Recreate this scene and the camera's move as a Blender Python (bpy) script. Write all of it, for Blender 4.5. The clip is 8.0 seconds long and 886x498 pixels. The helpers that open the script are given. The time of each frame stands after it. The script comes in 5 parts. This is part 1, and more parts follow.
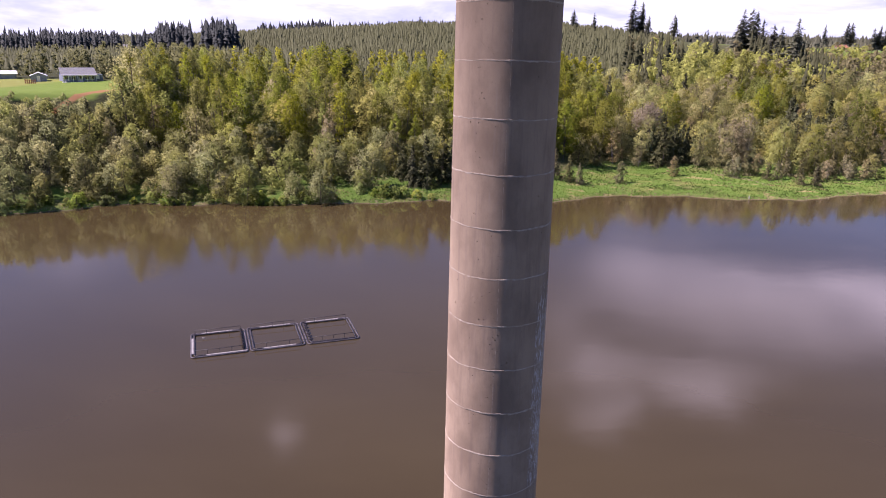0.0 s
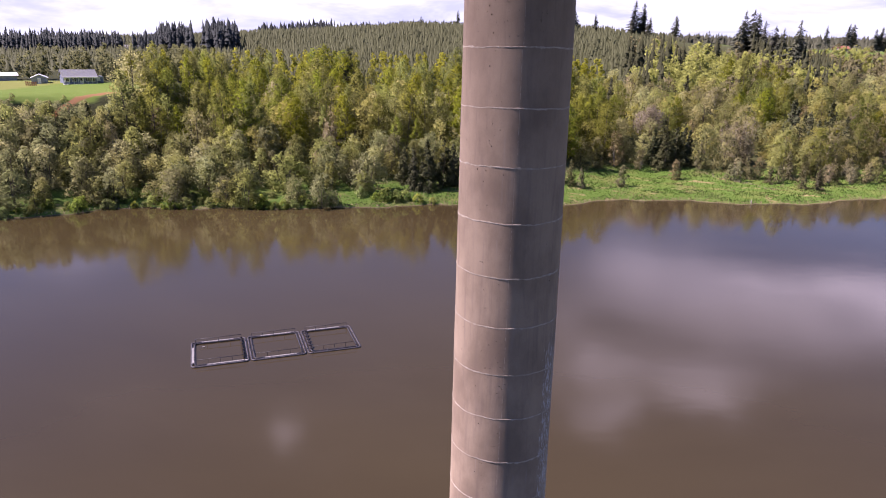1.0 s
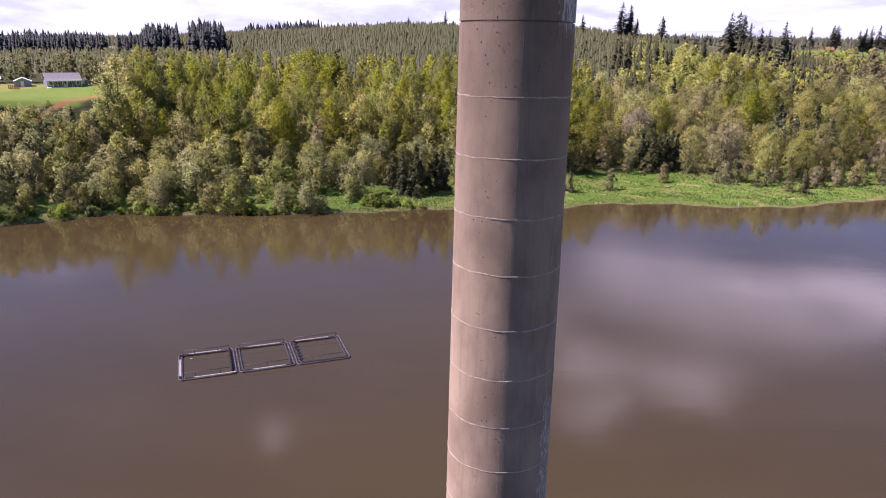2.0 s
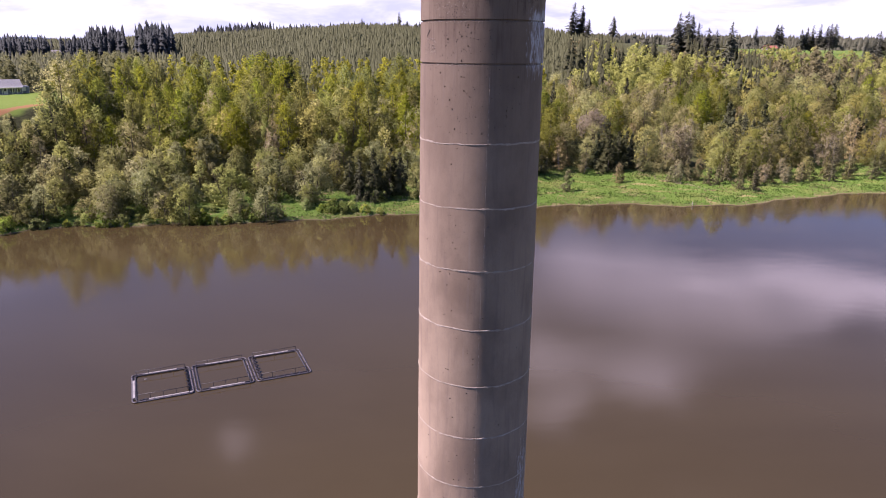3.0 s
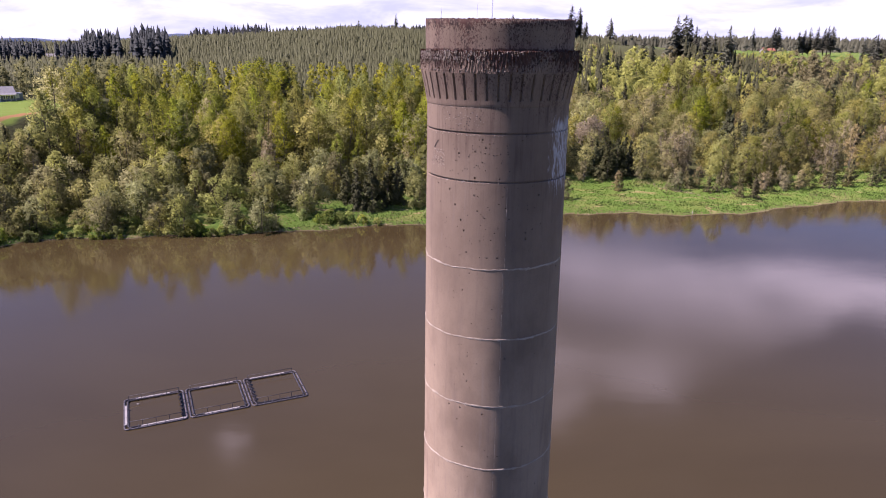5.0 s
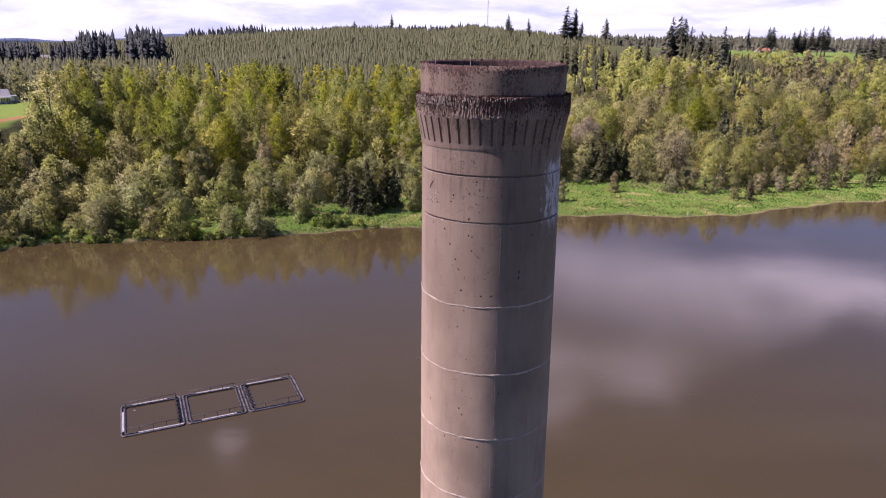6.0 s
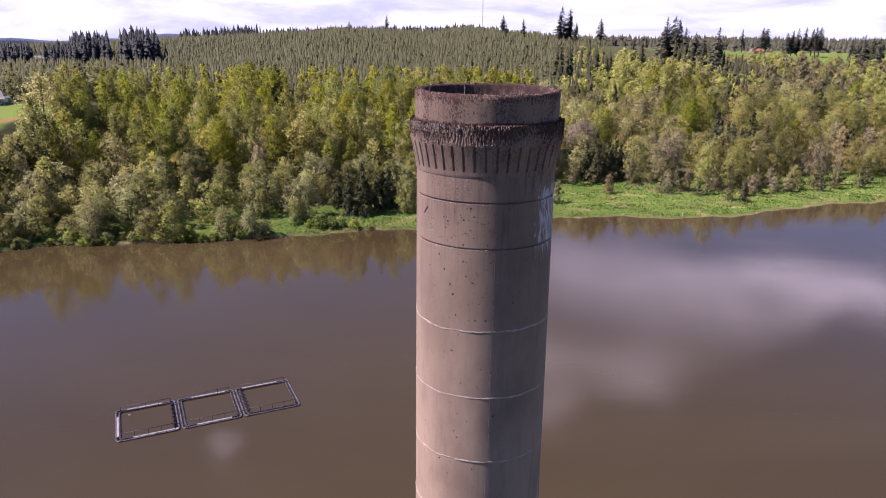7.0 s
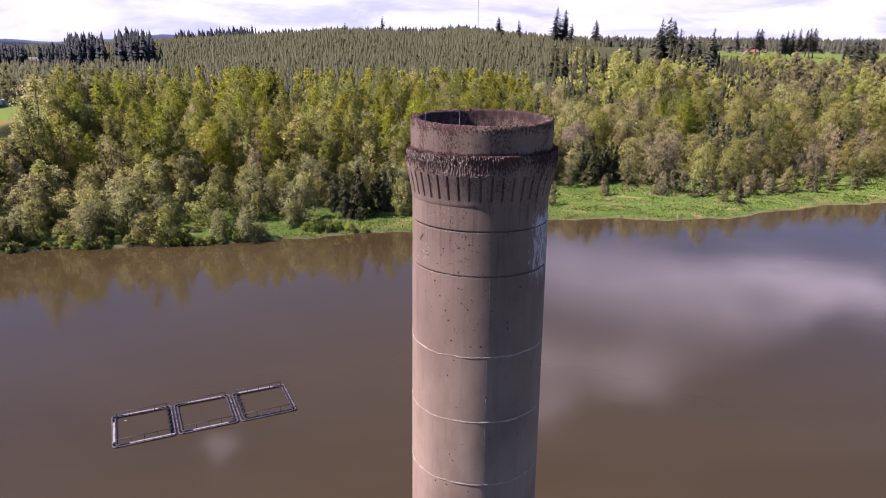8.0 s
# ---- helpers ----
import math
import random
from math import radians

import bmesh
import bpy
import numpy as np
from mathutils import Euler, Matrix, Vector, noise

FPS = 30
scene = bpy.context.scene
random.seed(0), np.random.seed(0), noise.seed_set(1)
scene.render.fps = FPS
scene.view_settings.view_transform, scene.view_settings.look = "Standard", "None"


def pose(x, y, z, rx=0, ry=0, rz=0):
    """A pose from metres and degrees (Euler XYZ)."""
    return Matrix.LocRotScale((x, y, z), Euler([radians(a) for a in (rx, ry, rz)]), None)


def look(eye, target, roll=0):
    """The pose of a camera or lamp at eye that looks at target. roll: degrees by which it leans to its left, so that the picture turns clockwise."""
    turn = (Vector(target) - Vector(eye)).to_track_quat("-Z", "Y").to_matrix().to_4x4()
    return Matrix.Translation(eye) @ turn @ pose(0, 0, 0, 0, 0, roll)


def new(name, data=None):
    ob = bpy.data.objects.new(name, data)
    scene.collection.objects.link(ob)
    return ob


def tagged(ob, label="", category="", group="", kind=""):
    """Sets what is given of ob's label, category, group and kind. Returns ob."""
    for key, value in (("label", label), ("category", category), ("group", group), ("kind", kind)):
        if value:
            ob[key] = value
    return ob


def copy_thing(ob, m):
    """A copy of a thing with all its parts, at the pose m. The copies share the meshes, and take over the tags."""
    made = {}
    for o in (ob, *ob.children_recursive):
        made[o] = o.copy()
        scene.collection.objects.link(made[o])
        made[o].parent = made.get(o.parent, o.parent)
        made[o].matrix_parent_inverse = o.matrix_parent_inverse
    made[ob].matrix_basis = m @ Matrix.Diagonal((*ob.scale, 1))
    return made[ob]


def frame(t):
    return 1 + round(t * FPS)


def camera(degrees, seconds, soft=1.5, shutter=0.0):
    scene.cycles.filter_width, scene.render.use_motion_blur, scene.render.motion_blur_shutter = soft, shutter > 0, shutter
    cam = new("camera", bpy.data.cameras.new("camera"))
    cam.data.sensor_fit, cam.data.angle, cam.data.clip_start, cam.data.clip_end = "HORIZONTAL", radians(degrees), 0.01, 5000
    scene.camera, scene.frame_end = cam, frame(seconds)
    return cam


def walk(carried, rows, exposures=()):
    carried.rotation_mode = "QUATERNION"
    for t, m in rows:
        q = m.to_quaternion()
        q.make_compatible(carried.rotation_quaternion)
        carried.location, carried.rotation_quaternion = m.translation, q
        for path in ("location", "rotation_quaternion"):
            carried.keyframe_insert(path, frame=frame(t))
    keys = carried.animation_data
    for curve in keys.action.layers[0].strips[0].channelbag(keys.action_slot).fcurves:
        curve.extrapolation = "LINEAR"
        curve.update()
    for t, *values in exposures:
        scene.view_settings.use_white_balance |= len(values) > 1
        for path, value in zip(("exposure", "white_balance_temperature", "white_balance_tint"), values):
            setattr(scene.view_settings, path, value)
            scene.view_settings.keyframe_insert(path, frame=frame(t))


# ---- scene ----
cam = camera(65.51, 8.0, soft=1.0)

# seconds, eye x y z, yaw, pitch, roll: the drone climbs beside the stack
PATH = (
    (0.0, -0.180, -16.683, 33.266, 4.261, -16.170, 0.991),
    (0.5, -0.267, -16.394, 33.754, 4.280, -16.203, 1.013),
    (1.0, -0.372, -16.037, 34.244, 4.312, -16.232, 1.069),
    (1.5, -0.485, -15.691, 34.732, 4.315, -16.265, 1.107),
    (1.8, -0.551, -15.414, 35.019, 4.326, -16.268, 1.155),
    (2.0, -0.585, -15.299, 35.220, 3.315, -16.243, 1.058),
    (2.1, -0.604, -15.212, 35.311, 2.792, -16.225, 1.046),
    (2.2, -0.621, -15.173, 35.407, 1.970, -16.213, 0.981),
    (3.3, -0.842, -13.678, 36.251, -0.290, -16.188, 0.604),
    (3.5, -0.885, -13.381, 36.427, -0.315, -16.185, 0.549),
    (4.0, -0.959, -12.603, 36.876, -0.349, -16.169, 0.529),
    (4.5, -1.004, -12.052, 37.344, -0.412, -16.147, 0.523),
    (4.7, -1.010, -12.015, 37.534, -0.426, -16.150, 0.577),
    (5.8, -0.991, -12.034, 38.354, -0.648, -16.188, 0.529),
    (6.0, -0.991, -12.069, 38.486, -0.770, -16.189, 0.513),
    (6.5, -0.988, -12.067, 38.718, -1.041, -16.200, 0.517),
    (7.0, -0.981, -12.020, 38.911, -1.175, -16.185, 0.530),
    (7.5, -0.975, -12.039, 39.135, -1.299, -16.160, 0.496),
    (8.0, -0.973, -12.027, 39.383, -1.507, -16.147, 0.477),
)


def aim(x, y, z, yaw, pitch, roll):
    ya, pi = radians(yaw), radians(pitch)
    ahead = Vector((-math.sin(ya) * math.cos(pi), math.cos(ya) * math.cos(pi), math.sin(pi)))
    return look((x, y, z), Vector((x, y, z)) + ahead * 50, roll)


walk(cam, [(row[0], aim(*row[1:])) for row in PATH], exposures=[(0.0, 1.21, 5850, 43), (4.5, 1.19, 5850, 43), (6.0, 1.10, 5850, 43), (8.0, 1.10, 5850, 43)])

# ---- world and sun ----
SUN_EL, SUN_SIDE = radians(52), radians(5.0)   # height; how far the sun stands behind the camera's left hand
SUN_DIR = Vector((-math.cos(SUN_SIDE) * math.cos(SUN_EL), -math.sin(SUN_SIDE) * math.cos(SUN_EL), math.sin(SUN_EL)))
sun_data = bpy.data.lights.new("sun", "SUN")
sun_data.energy, sun_data.angle, sun_data.color = 5.0, radians(0.53), (1.0, 0.92, 0.74)
sun = new("sun", sun_data)
sun.matrix_world = look(SUN_DIR * 200, (0, 0, 0))


class Nodes:
    """Short-hand for building node trees."""

    def __init__(self, tree):
        self.tree = tree
        tree.nodes.clear()

    def add(self, kind):
        return self.tree.nodes.new(kind)

    def put(self, socket, value):
        if isinstance(value, bpy.types.NodeSocket):
            self.tree.links.new(value, socket)
        elif value is not None:
            if socket.type == "RGBA" and len(value) == 3:
                value = (*value, 1)
            socket.default_value = value

    def math(self, op, a, b=None, c=None, clamp=False):
        node = self.add("ShaderNodeMath")
        node.operation, node.use_clamp = op, clamp
        for socket, value in zip(node.inputs, (a, b, c)):
            self.put(socket, value)
        return node.outputs[0]

    def mix(self, fac, a, b, blend="MIX"):
        node = self.add("ShaderNodeMix")
        node.data_type, node.blend_type = "RGBA", blend
        self.put(node.inputs[0], fac)
        self.put(node.inputs[6], a)
        self.put(node.inputs[7], b)
        return node.outputs[2]

    def noise(self, vector, scale, detail=4.0, rough=0.55, warp=0.0, color=False):
        node = self.add("ShaderNodeTexNoise")
        self.put(node.inputs["Vector"], vector)
        for key, value in (("Scale", scale), ("Detail", detail), ("Roughness", rough), ("Distortion", warp)):
            node.inputs[key].default_value = value
        return node.outputs["Color" if color else "Fac"]

    def span(self, value, a, b, lo=0.0, hi=1.0):
        node = self.add("ShaderNodeMapRange")
        node.interpolation_type = "SMOOTHSTEP"
        for socket, v in zip(node.inputs, (value, a, b, lo, hi)):
            self.put(socket, v)
        return node.outputs[0]

    def scaled(self, vector, sx, sy, sz, at=(0, 0, 0)):
        node = self.add("ShaderNodeMapping")
        self.put(node.inputs["Vector"], vector)
        node.inputs["Scale"].default_value = (sx, sy, sz)
        node.inputs["Location"].default_value = at
        return node.outputs[0]


def build_world():
    world = bpy.data.worlds.new("sky")
    scene.world = world
    world.use_nodes = True
    n = Nodes(world.node_tree)
    sky = n.add("ShaderNodeTexSky")
    sky.sky_type, sky.sun_disc = "NISHITA", False
    sky.sun_elevation, sky.sun_rotation = SUN_EL, math.atan2(SUN_DIR.x, SUN_DIR.y)
    sky.air_density, sky.dust_density, sky.ozone_density = 1.0, 0.0, 7.0
    way = n.add("ShaderNodeTexCoord").outputs["Generated"]
    split = n.add("ShaderNodeSeparateXYZ")
    n.put(split.inputs[0], way)
    x, y, z = split.outputs
    up = n.math("MAXIMUM", z, 0.02)
    # cumulus on a flat layer overhead, seen in perspective
    px, py = n.math("DIVIDE", x, up), n.math("DIVIDE", y, up)
    layer = n.add("ShaderNodeCombineXYZ")
    n.put(layer.inputs[0], px)
    n.put(layer.inputs[1], py)
    flat = layer.outputs[0]
    puffs = n.noise(n.scaled(flat, 0.75, 0.55, 1, (3.1, 1.4, 0)), 1.0, 5.0, 0.50, 0.35)
    # one broad cloud bank ahead and to the right
    swirl = n.add("ShaderNodeSeparateXYZ")
    n.put(swirl.inputs[0], n.noise(n.scaled(flat, 1.5, 1.1, 1, (7.7, 0.3, 0)), 1.0, 5.0, 0.6, 0.0, True))
    px = n.math("ADD", px, n.math("MULTIPLY", n.math("SUBTRACT", swirl.outputs[0], 0.5), 0.75))
    py = n.math("ADD", py, n.math("MULTIPLY", n.math("SUBTRACT", swirl.outputs[1], 0.5), 0.75))
    dx, dy = n.math("SUBTRACT", px, 0.92), n.math("SUBTRACT", py, 2.68)
    along = n.math("ADD", n.math("MULTIPLY", dx, 0.61), n.math("MULTIPLY", dy, 0.79))
    across = n.math("SUBTRACT", n.math("MULTIPLY", dx, 0.79), n.math("MULTIPLY", dy, 0.61))
    bank = n.math("SQRT", n.math("ADD", n.math("POWER", n.math("DIVIDE", along, 1.35), 2.0), n.math("POWER", n.math("DIVIDE", across, 0.95), 2.0)))
    bank = n.span(bank, 0.10, 1.20, 0.21, -0.07)
    # its near edge is sharp
    edge = n.span(n.math("SUBTRACT", py, n.math("MULTIPLY_ADD", px, 0.62, 1.43)), -0.06, 0.20)
    bank = n.math("SUBTRACT", n.math("MULTIPLY", n.math("ADD", bank, 0.09), edge), 0.09)
    # swelling heads along the bank, a thin place in it, and two lone puffs
    for cx, cy, size, gain in ((0.36, 1.80, 0.24, 0.20), (0.28, 2.10, 0.28, 0.15), (0.75, 2.05, 0.36, 0.15), (1.75, 2.75, 1.15, 0.24), (0.58, 2.36, 0.32, -0.12), (-0.77, 3.28, 0.24, 0.40), (-0.53, 1.60, 0.10, 0.46)):
        away = n.math("SQRT", n.math("ADD", n.math("POWER", n.math("SUBTRACT", px, cx), 2.0), n.math("POWER", n.math("SUBTRACT", py, cy), 2.0)))
        bank = n.math("ADD", bank, n.span(away, 0.0, size, gain, 0.0))
    amount = n.span(n.math("ADD", puffs, bank), 0.50, 0.96)
    # haze and far cloud along the horizon
    streaks = n.noise(n.scaled(way, 5.0, 5.0, 30.0), 1.0, 5.0, 0.55, 0.3)
    low = n.span(n.math("ADD", z, n.math("MULTIPLY", n.math("SUBTRACT", streaks, 0.5), 0.07)), 0.05, 0.115, 1.0, 0.0)
    low = n.math("MULTIPLY", low, n.span(y, -0.15, 0.40))   # the far side of the sky is clear
    amount = n.math("MAXIMUM", n.math("MULTIPLY", amount, n.span(y, -0.10, 0.30, 0.1, 1.0)), low)
    shade = n.noise(n.scaled(way, 6.0, 6.0, 26.0, (2, 0, 1)), 1.0, 5.0, 0.6, 0.4)
    veil = n.mix(n.span(shade, 0.34, 0.60), (0.315, 0.345, 0.405), (0.48, 0.515, 0.52))
    cloud = n.mix(low, (0.98, 0.93, 0.95), veil)
    clear, covered, both = n.add("ShaderNodeBackground"), n.add("ShaderNodeBackground"), n.add("ShaderNodeMixShader")
    n.put(clear.inputs[0], sky.outputs[0])
    clear.inputs[1].default_value = 0.050
    n.put(covered.inputs[0], cloud)
    covered.inputs[1].default_value = 1.0
    n.put(both.inputs[0], amount)
    n.put(both.inputs[1], clear.outputs[0])
    n.put(both.inputs[2], covered.outputs[0])
    out = n.add("ShaderNodeOutputWorld")
    n.put(out.inputs[0], both.outputs[0])


build_world()

# ---- materials ----
def material(name, rough=0.8, spec=0.3, metal=0.0):
    m = bpy.data.materials.new(name)
    m.use_nodes = True
    n = Nodes(m.node_tree)
    shader, out = n.add("ShaderNodeBsdfPrincipled"), n.add("ShaderNodeOutputMaterial")
    n.put(out.inputs[0], shader.outputs[0])
    for key, value in (("Roughness", rough), ("Specular IOR Level", spec), ("Metallic", metal)):
        shader.inputs[key].default_value = value
    shader.inputs["Diffuse Roughness"].default_value = 1.0 if rough > 0.85 else 0.0
    return m, n, shader


def relief(n, shader, height, strength, distance):
    bump = n.add("ShaderNodeBump")
    bump.inputs["Strength"].default_value, bump.inputs["Distance"].default_value = strength, distance
    n.put(bump.inputs["Height"], height)
    n.put(shader.inputs["Normal"], bump.outputs[0])


def place_of(n):
    return n.add("ShaderNodeTexCoord").outputs["Object"]


def plain(name, color, other, scale=4.0, rough=0.75, spec=0.3, metal=0.0, bump=0.2, size=0.01):
    """A surface of one kind with stains at two scales and a fine relief."""
    m, n, shader = material(name, rough, spec, metal)
    at = place_of(n)
    big, fine = n.noise(at, scale, 4), n.noise(at, scale * 9, 3)
    tint = n.mix(n.span(big, 0.35, 0.68), color, other)
    tint = n.mix(n.span(fine, 0.55, 0.75, 0.0, 0.45), tint, [c * 0.6 for c in color])
    n.put(shader.inputs["Base Color"], tint)
    relief(n, shader, fine, bump, size)
    return m


def concrete_material():
    m, n, shader = material("weathered_concrete", 0.92, 0.15)
    shader.inputs["Diffuse Roughness"].default_value = 0.75
    at = place_of(n)
    split = n.add("ShaderNodeSeparateXYZ")
    n.put(split.inputs[0], at)
    x, y, z = split.outputs
    broad = n.noise(n.scaled(at, 1, 1, 0.6), 0.9, 5, 0.6)
    runs = n.noise(n.scaled(at, 7.0, 7.0, 0.55), 1.0, 4, 0.6, 0.4)
    grain = n.noise(at, 38.0, 4, 0.65)
    speck = n.noise(at, 95.0, 2, 0.6)
    tint = n.mix(n.span(broad, 0.3, 0.7), (0.216, 0.158, 0.116), (0.344, 0.260, 0.190))
    tint = n.mix(n.span(runs, 0.48, 0.78, 0.0, 0.40), tint, (0.15, 0.115, 0.105))
    tint = n.mix(n.span(runs, 0.20, 0.40, 0.35, 0.0), tint, (0.32, 0.27, 0.245))
    tint = n.mix(n.span(grain, 0.50, 0.72, 0.0, 0.20), tint, (0.125, 0.098, 0.09))
    tint = n.mix(n.span(speck, 0.74, 0.82, 0.0, 0.20), tint, (0.08, 0.06, 0.055))
    # years of smoke have darkened the upper lifts
    smoke = n.math("MULTIPLY", n.span(z, 30.0, 36.5, 0.0, 0.32), n.span(broad, 0.25, 0.6, 0.6, 1.0))
    tint = n.mix(smoke, tint, (0.125, 0.086, 0.070))
    # soot and lichen that creep down from the crown
    crust = n.noise(n.scaled(at, 38, 38, 24.0), 1.0, 6, 0.75, 0.4)
    wide = n.noise(n.scaled(at, 2.6, 2.6, 1.5, (4, 1, 0)), 1.0, 3, 0.6)
    lip = n.span(z, 37.95, 38.27, 0.0, 0.18)
    ledge = n.math("MULTIPLY", n.span(z, 37.38, 37.72, 0.0, 0.20), n.span(z, 37.78, 37.84, 1.0, 0.0))
    top = n.math("MAXIMUM", n.math("MAXIMUM", lip, ledge), n.span(z, 36.9, 37.5, 0.0, 0.05))
    reach = n.math("ADD", n.math("ADD", crust, top), n.math("MULTIPLY", n.math("SUBTRACT", wide, 0.5), 0.35))
    rust = n.noise(n.scaled(at, 9, 9, 7), 1.0, 4, 0.6, 0.4)
    scab = n.mix(n.span(rust, 0.42, 0.60), (0.036, 0.024, 0.022), (0.090, 0.043, 0.034))
    tint = n.mix(n.math("MULTIPLY", n.span(reach, 0.585, 0.65, 0.0, 0.92), n.span(z, 36.2, 37.3, 0.10, 1.0)), tint, scab)
    # peppered soot over the whole head, thicker inside the flue
    pepper = n.noise(n.scaled(at, 75, 75, 55), 1.0, 3, 0.7)
    head = n.span(z, 36.9, 37.2)
    tint = n.mix(n.math("MULTIPLY", n.span(wide, 0.35, 0.65, 0.0, 0.12), head), tint, (0.120, 0.072, 0.064))
    tint = n.mix(n.math("MULTIPLY", n.span(pepper, 0.58, 0.66, 0.0, 0.5), head), tint, (0.042, 0.028, 0.027))
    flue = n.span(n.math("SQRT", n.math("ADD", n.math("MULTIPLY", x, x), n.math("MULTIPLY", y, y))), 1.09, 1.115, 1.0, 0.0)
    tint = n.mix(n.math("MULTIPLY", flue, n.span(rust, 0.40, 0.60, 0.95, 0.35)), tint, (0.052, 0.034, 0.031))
    # thin soot runs below the ledge and the lip
    drips = n.noise(n.scaled(at, 17, 17, 0.7), 1.0, 5, 0.62, 0.15)
    damp = n.math("MULTIPLY", n.span(z, 34.4, 37.4), n.span(z, 37.78, 37.90, 1.0, 0.6))
    damp = n.math("MULTIPLY", damp, n.span(wide, 0.30, 0.62, 0.45, 1.0))
    tint = n.mix(n.math("MULTIPLY", n.span(drips, 0.48, 0.66, 0.0, 0.55), damp), tint, (0.070, 0.042, 0.039))
    # white lime weeping down one flank
    lime = n.noise(n.scaled(at, 20, 20, 4.5), 1.0, 7, 0.78, 0.5)
    flank = n.math("MULTIPLY", n.span(x, 0.55, 0.95), n.math("MULTIPLY", n.span(z, 34.9, 35.9), n.span(z, 36.6, 37.1, 1.0, 0.0)))
    lower = n.math("MULTIPLY", n.span(x, 0.75, 1.05), n.math("MULTIPLY", n.span(z, 21.0, 22.5), n.span(z, 27.0, 29.5, 1.0, 0.0)))
    wash = n.math("ADD", lime, n.math("MULTIPLY", n.math("SUBTRACT", n.math("MAXIMUM", flank, n.math("MULTIPLY", lower, 0.85)), 1.0), 0.35))
    tint = n.mix(n.span(wash, 0.43, 0.55, 0.0, 0.9), tint, (0.58, 0.56, 0.57))
    n.put(shader.inputs["Base Color"], tint)
    relief(n, shader, n.math("ADD", n.math("MULTIPLY", grain, 0.7), n.math("MULTIPLY", crust, 0.6)), 0.55, 0.007)
    return m


def water_material():
    m, n, shader = material("silty_pond_water", 0.045, 0.5)
    shader.inputs["IOR"].default_value = 1.333
    at = place_of(n)
    silt = n.noise(n.scaled(at, 0.010, 0.018, 1), 1.0, 5, 0.55, 0.6)
    wisps = n.noise(n.scaled(at, 0.05, 0.09, 1), 1.0, 4, 0.55, 0.8)
    tint = n.mix(n.span(silt, 0.32, 0.68), (0.038, 0.0275, 0.0120), (0.048, 0.0355, 0.0160))
    tint = n.mix(n.span(wisps, 0.45, 0.75, 0.0, 0.12), tint, (0.056, 0.043, 0.024))
    n.put(shader.inputs["Base Color"], tint)
    swell = n.noise(n.scaled(at, 0.30, 0.55, 1), 1.0, 3, 0.5)
    ripple = n.noise(n.scaled(at, 2.0, 3.4, 1), 1.0, 3, 0.55)
    calm = n.span(n.noise(n.scaled(at, 0.02, 0.04, 1, (5, 2, 0)), 1.0, 3), 0.40, 0.62, 0.25, 1.0)
    n.put(shader.inputs["Roughness"], n.span(calm, 0.25, 1.0, 0.06, 0.10))
    relief(n, shader, n.math("ADD", n.math("MULTIPLY", swell, 0.5), n.math("MULTIPLY", n.math("MULTIPLY", ripple, calm), 0.10)), 0.10, 0.10)
    return m


def leaf_material(name, light, dark, glow=0.7):
    """Leaves: each clump takes its own tint, some light passes through."""
    m = bpy.data.materials.new(name)
    m.use_nodes = True
    n = Nodes(m.node_tree)
    geo, info = n.add("ShaderNodeNewGeometry"), n.add("ShaderNodeObjectInfo")
    patch = n.noise(place_of(n), 0.14, 3, 0.6, 0.3)
    tint = n.mix(n.math("ADD", n.math("MULTIPLY", geo.outputs["Random Per Island"], 0.38), n.span(patch, 0.33, 0.67, 0.0, 0.50)), dark, light)
    hue = n.add("ShaderNodeHueSaturation")
    n.put(hue.inputs["Color"], tint)
    n.put(hue.inputs["Hue"], n.span(info.outputs["Random"], 0.0, 1.0, 0.485, 0.515))
    n.put(hue.inputs["Value"], n.span(n.math("FRACT", n.math("MULTIPLY", info.outputs["Random"], 7.3)), 0.0, 1.0, 0.72, 1.25))
    n.put(hue.inputs["Saturation"], n.span(n.math("FRACT", n.math("MULTIPLY", info.outputs["Random"], 13.7)), 0.0, 1.0, 0.85, 1.12))
    body, thin, both, out = n.add("ShaderNodeBsdfPrincipled"), n.add("ShaderNodeBsdfTranslucent"), n.add("ShaderNodeMixShader"), n.add("ShaderNodeOutputMaterial")
    n.put(body.inputs["Base Color"], hue.outputs[0])
    body.inputs["Roughness"].default_value, body.inputs["Specular IOR Level"].default_value = 0.7, 0.12
    n.put(thin.inputs["Color"], hue.outputs[0])
    both.inputs[0].default_value = glow
    n.put(both.inputs[1], body.outputs[0])
    n.put(both.inputs[2], thin.outputs[0])
    n.put(out.inputs[0], both.outputs[0])
    return m


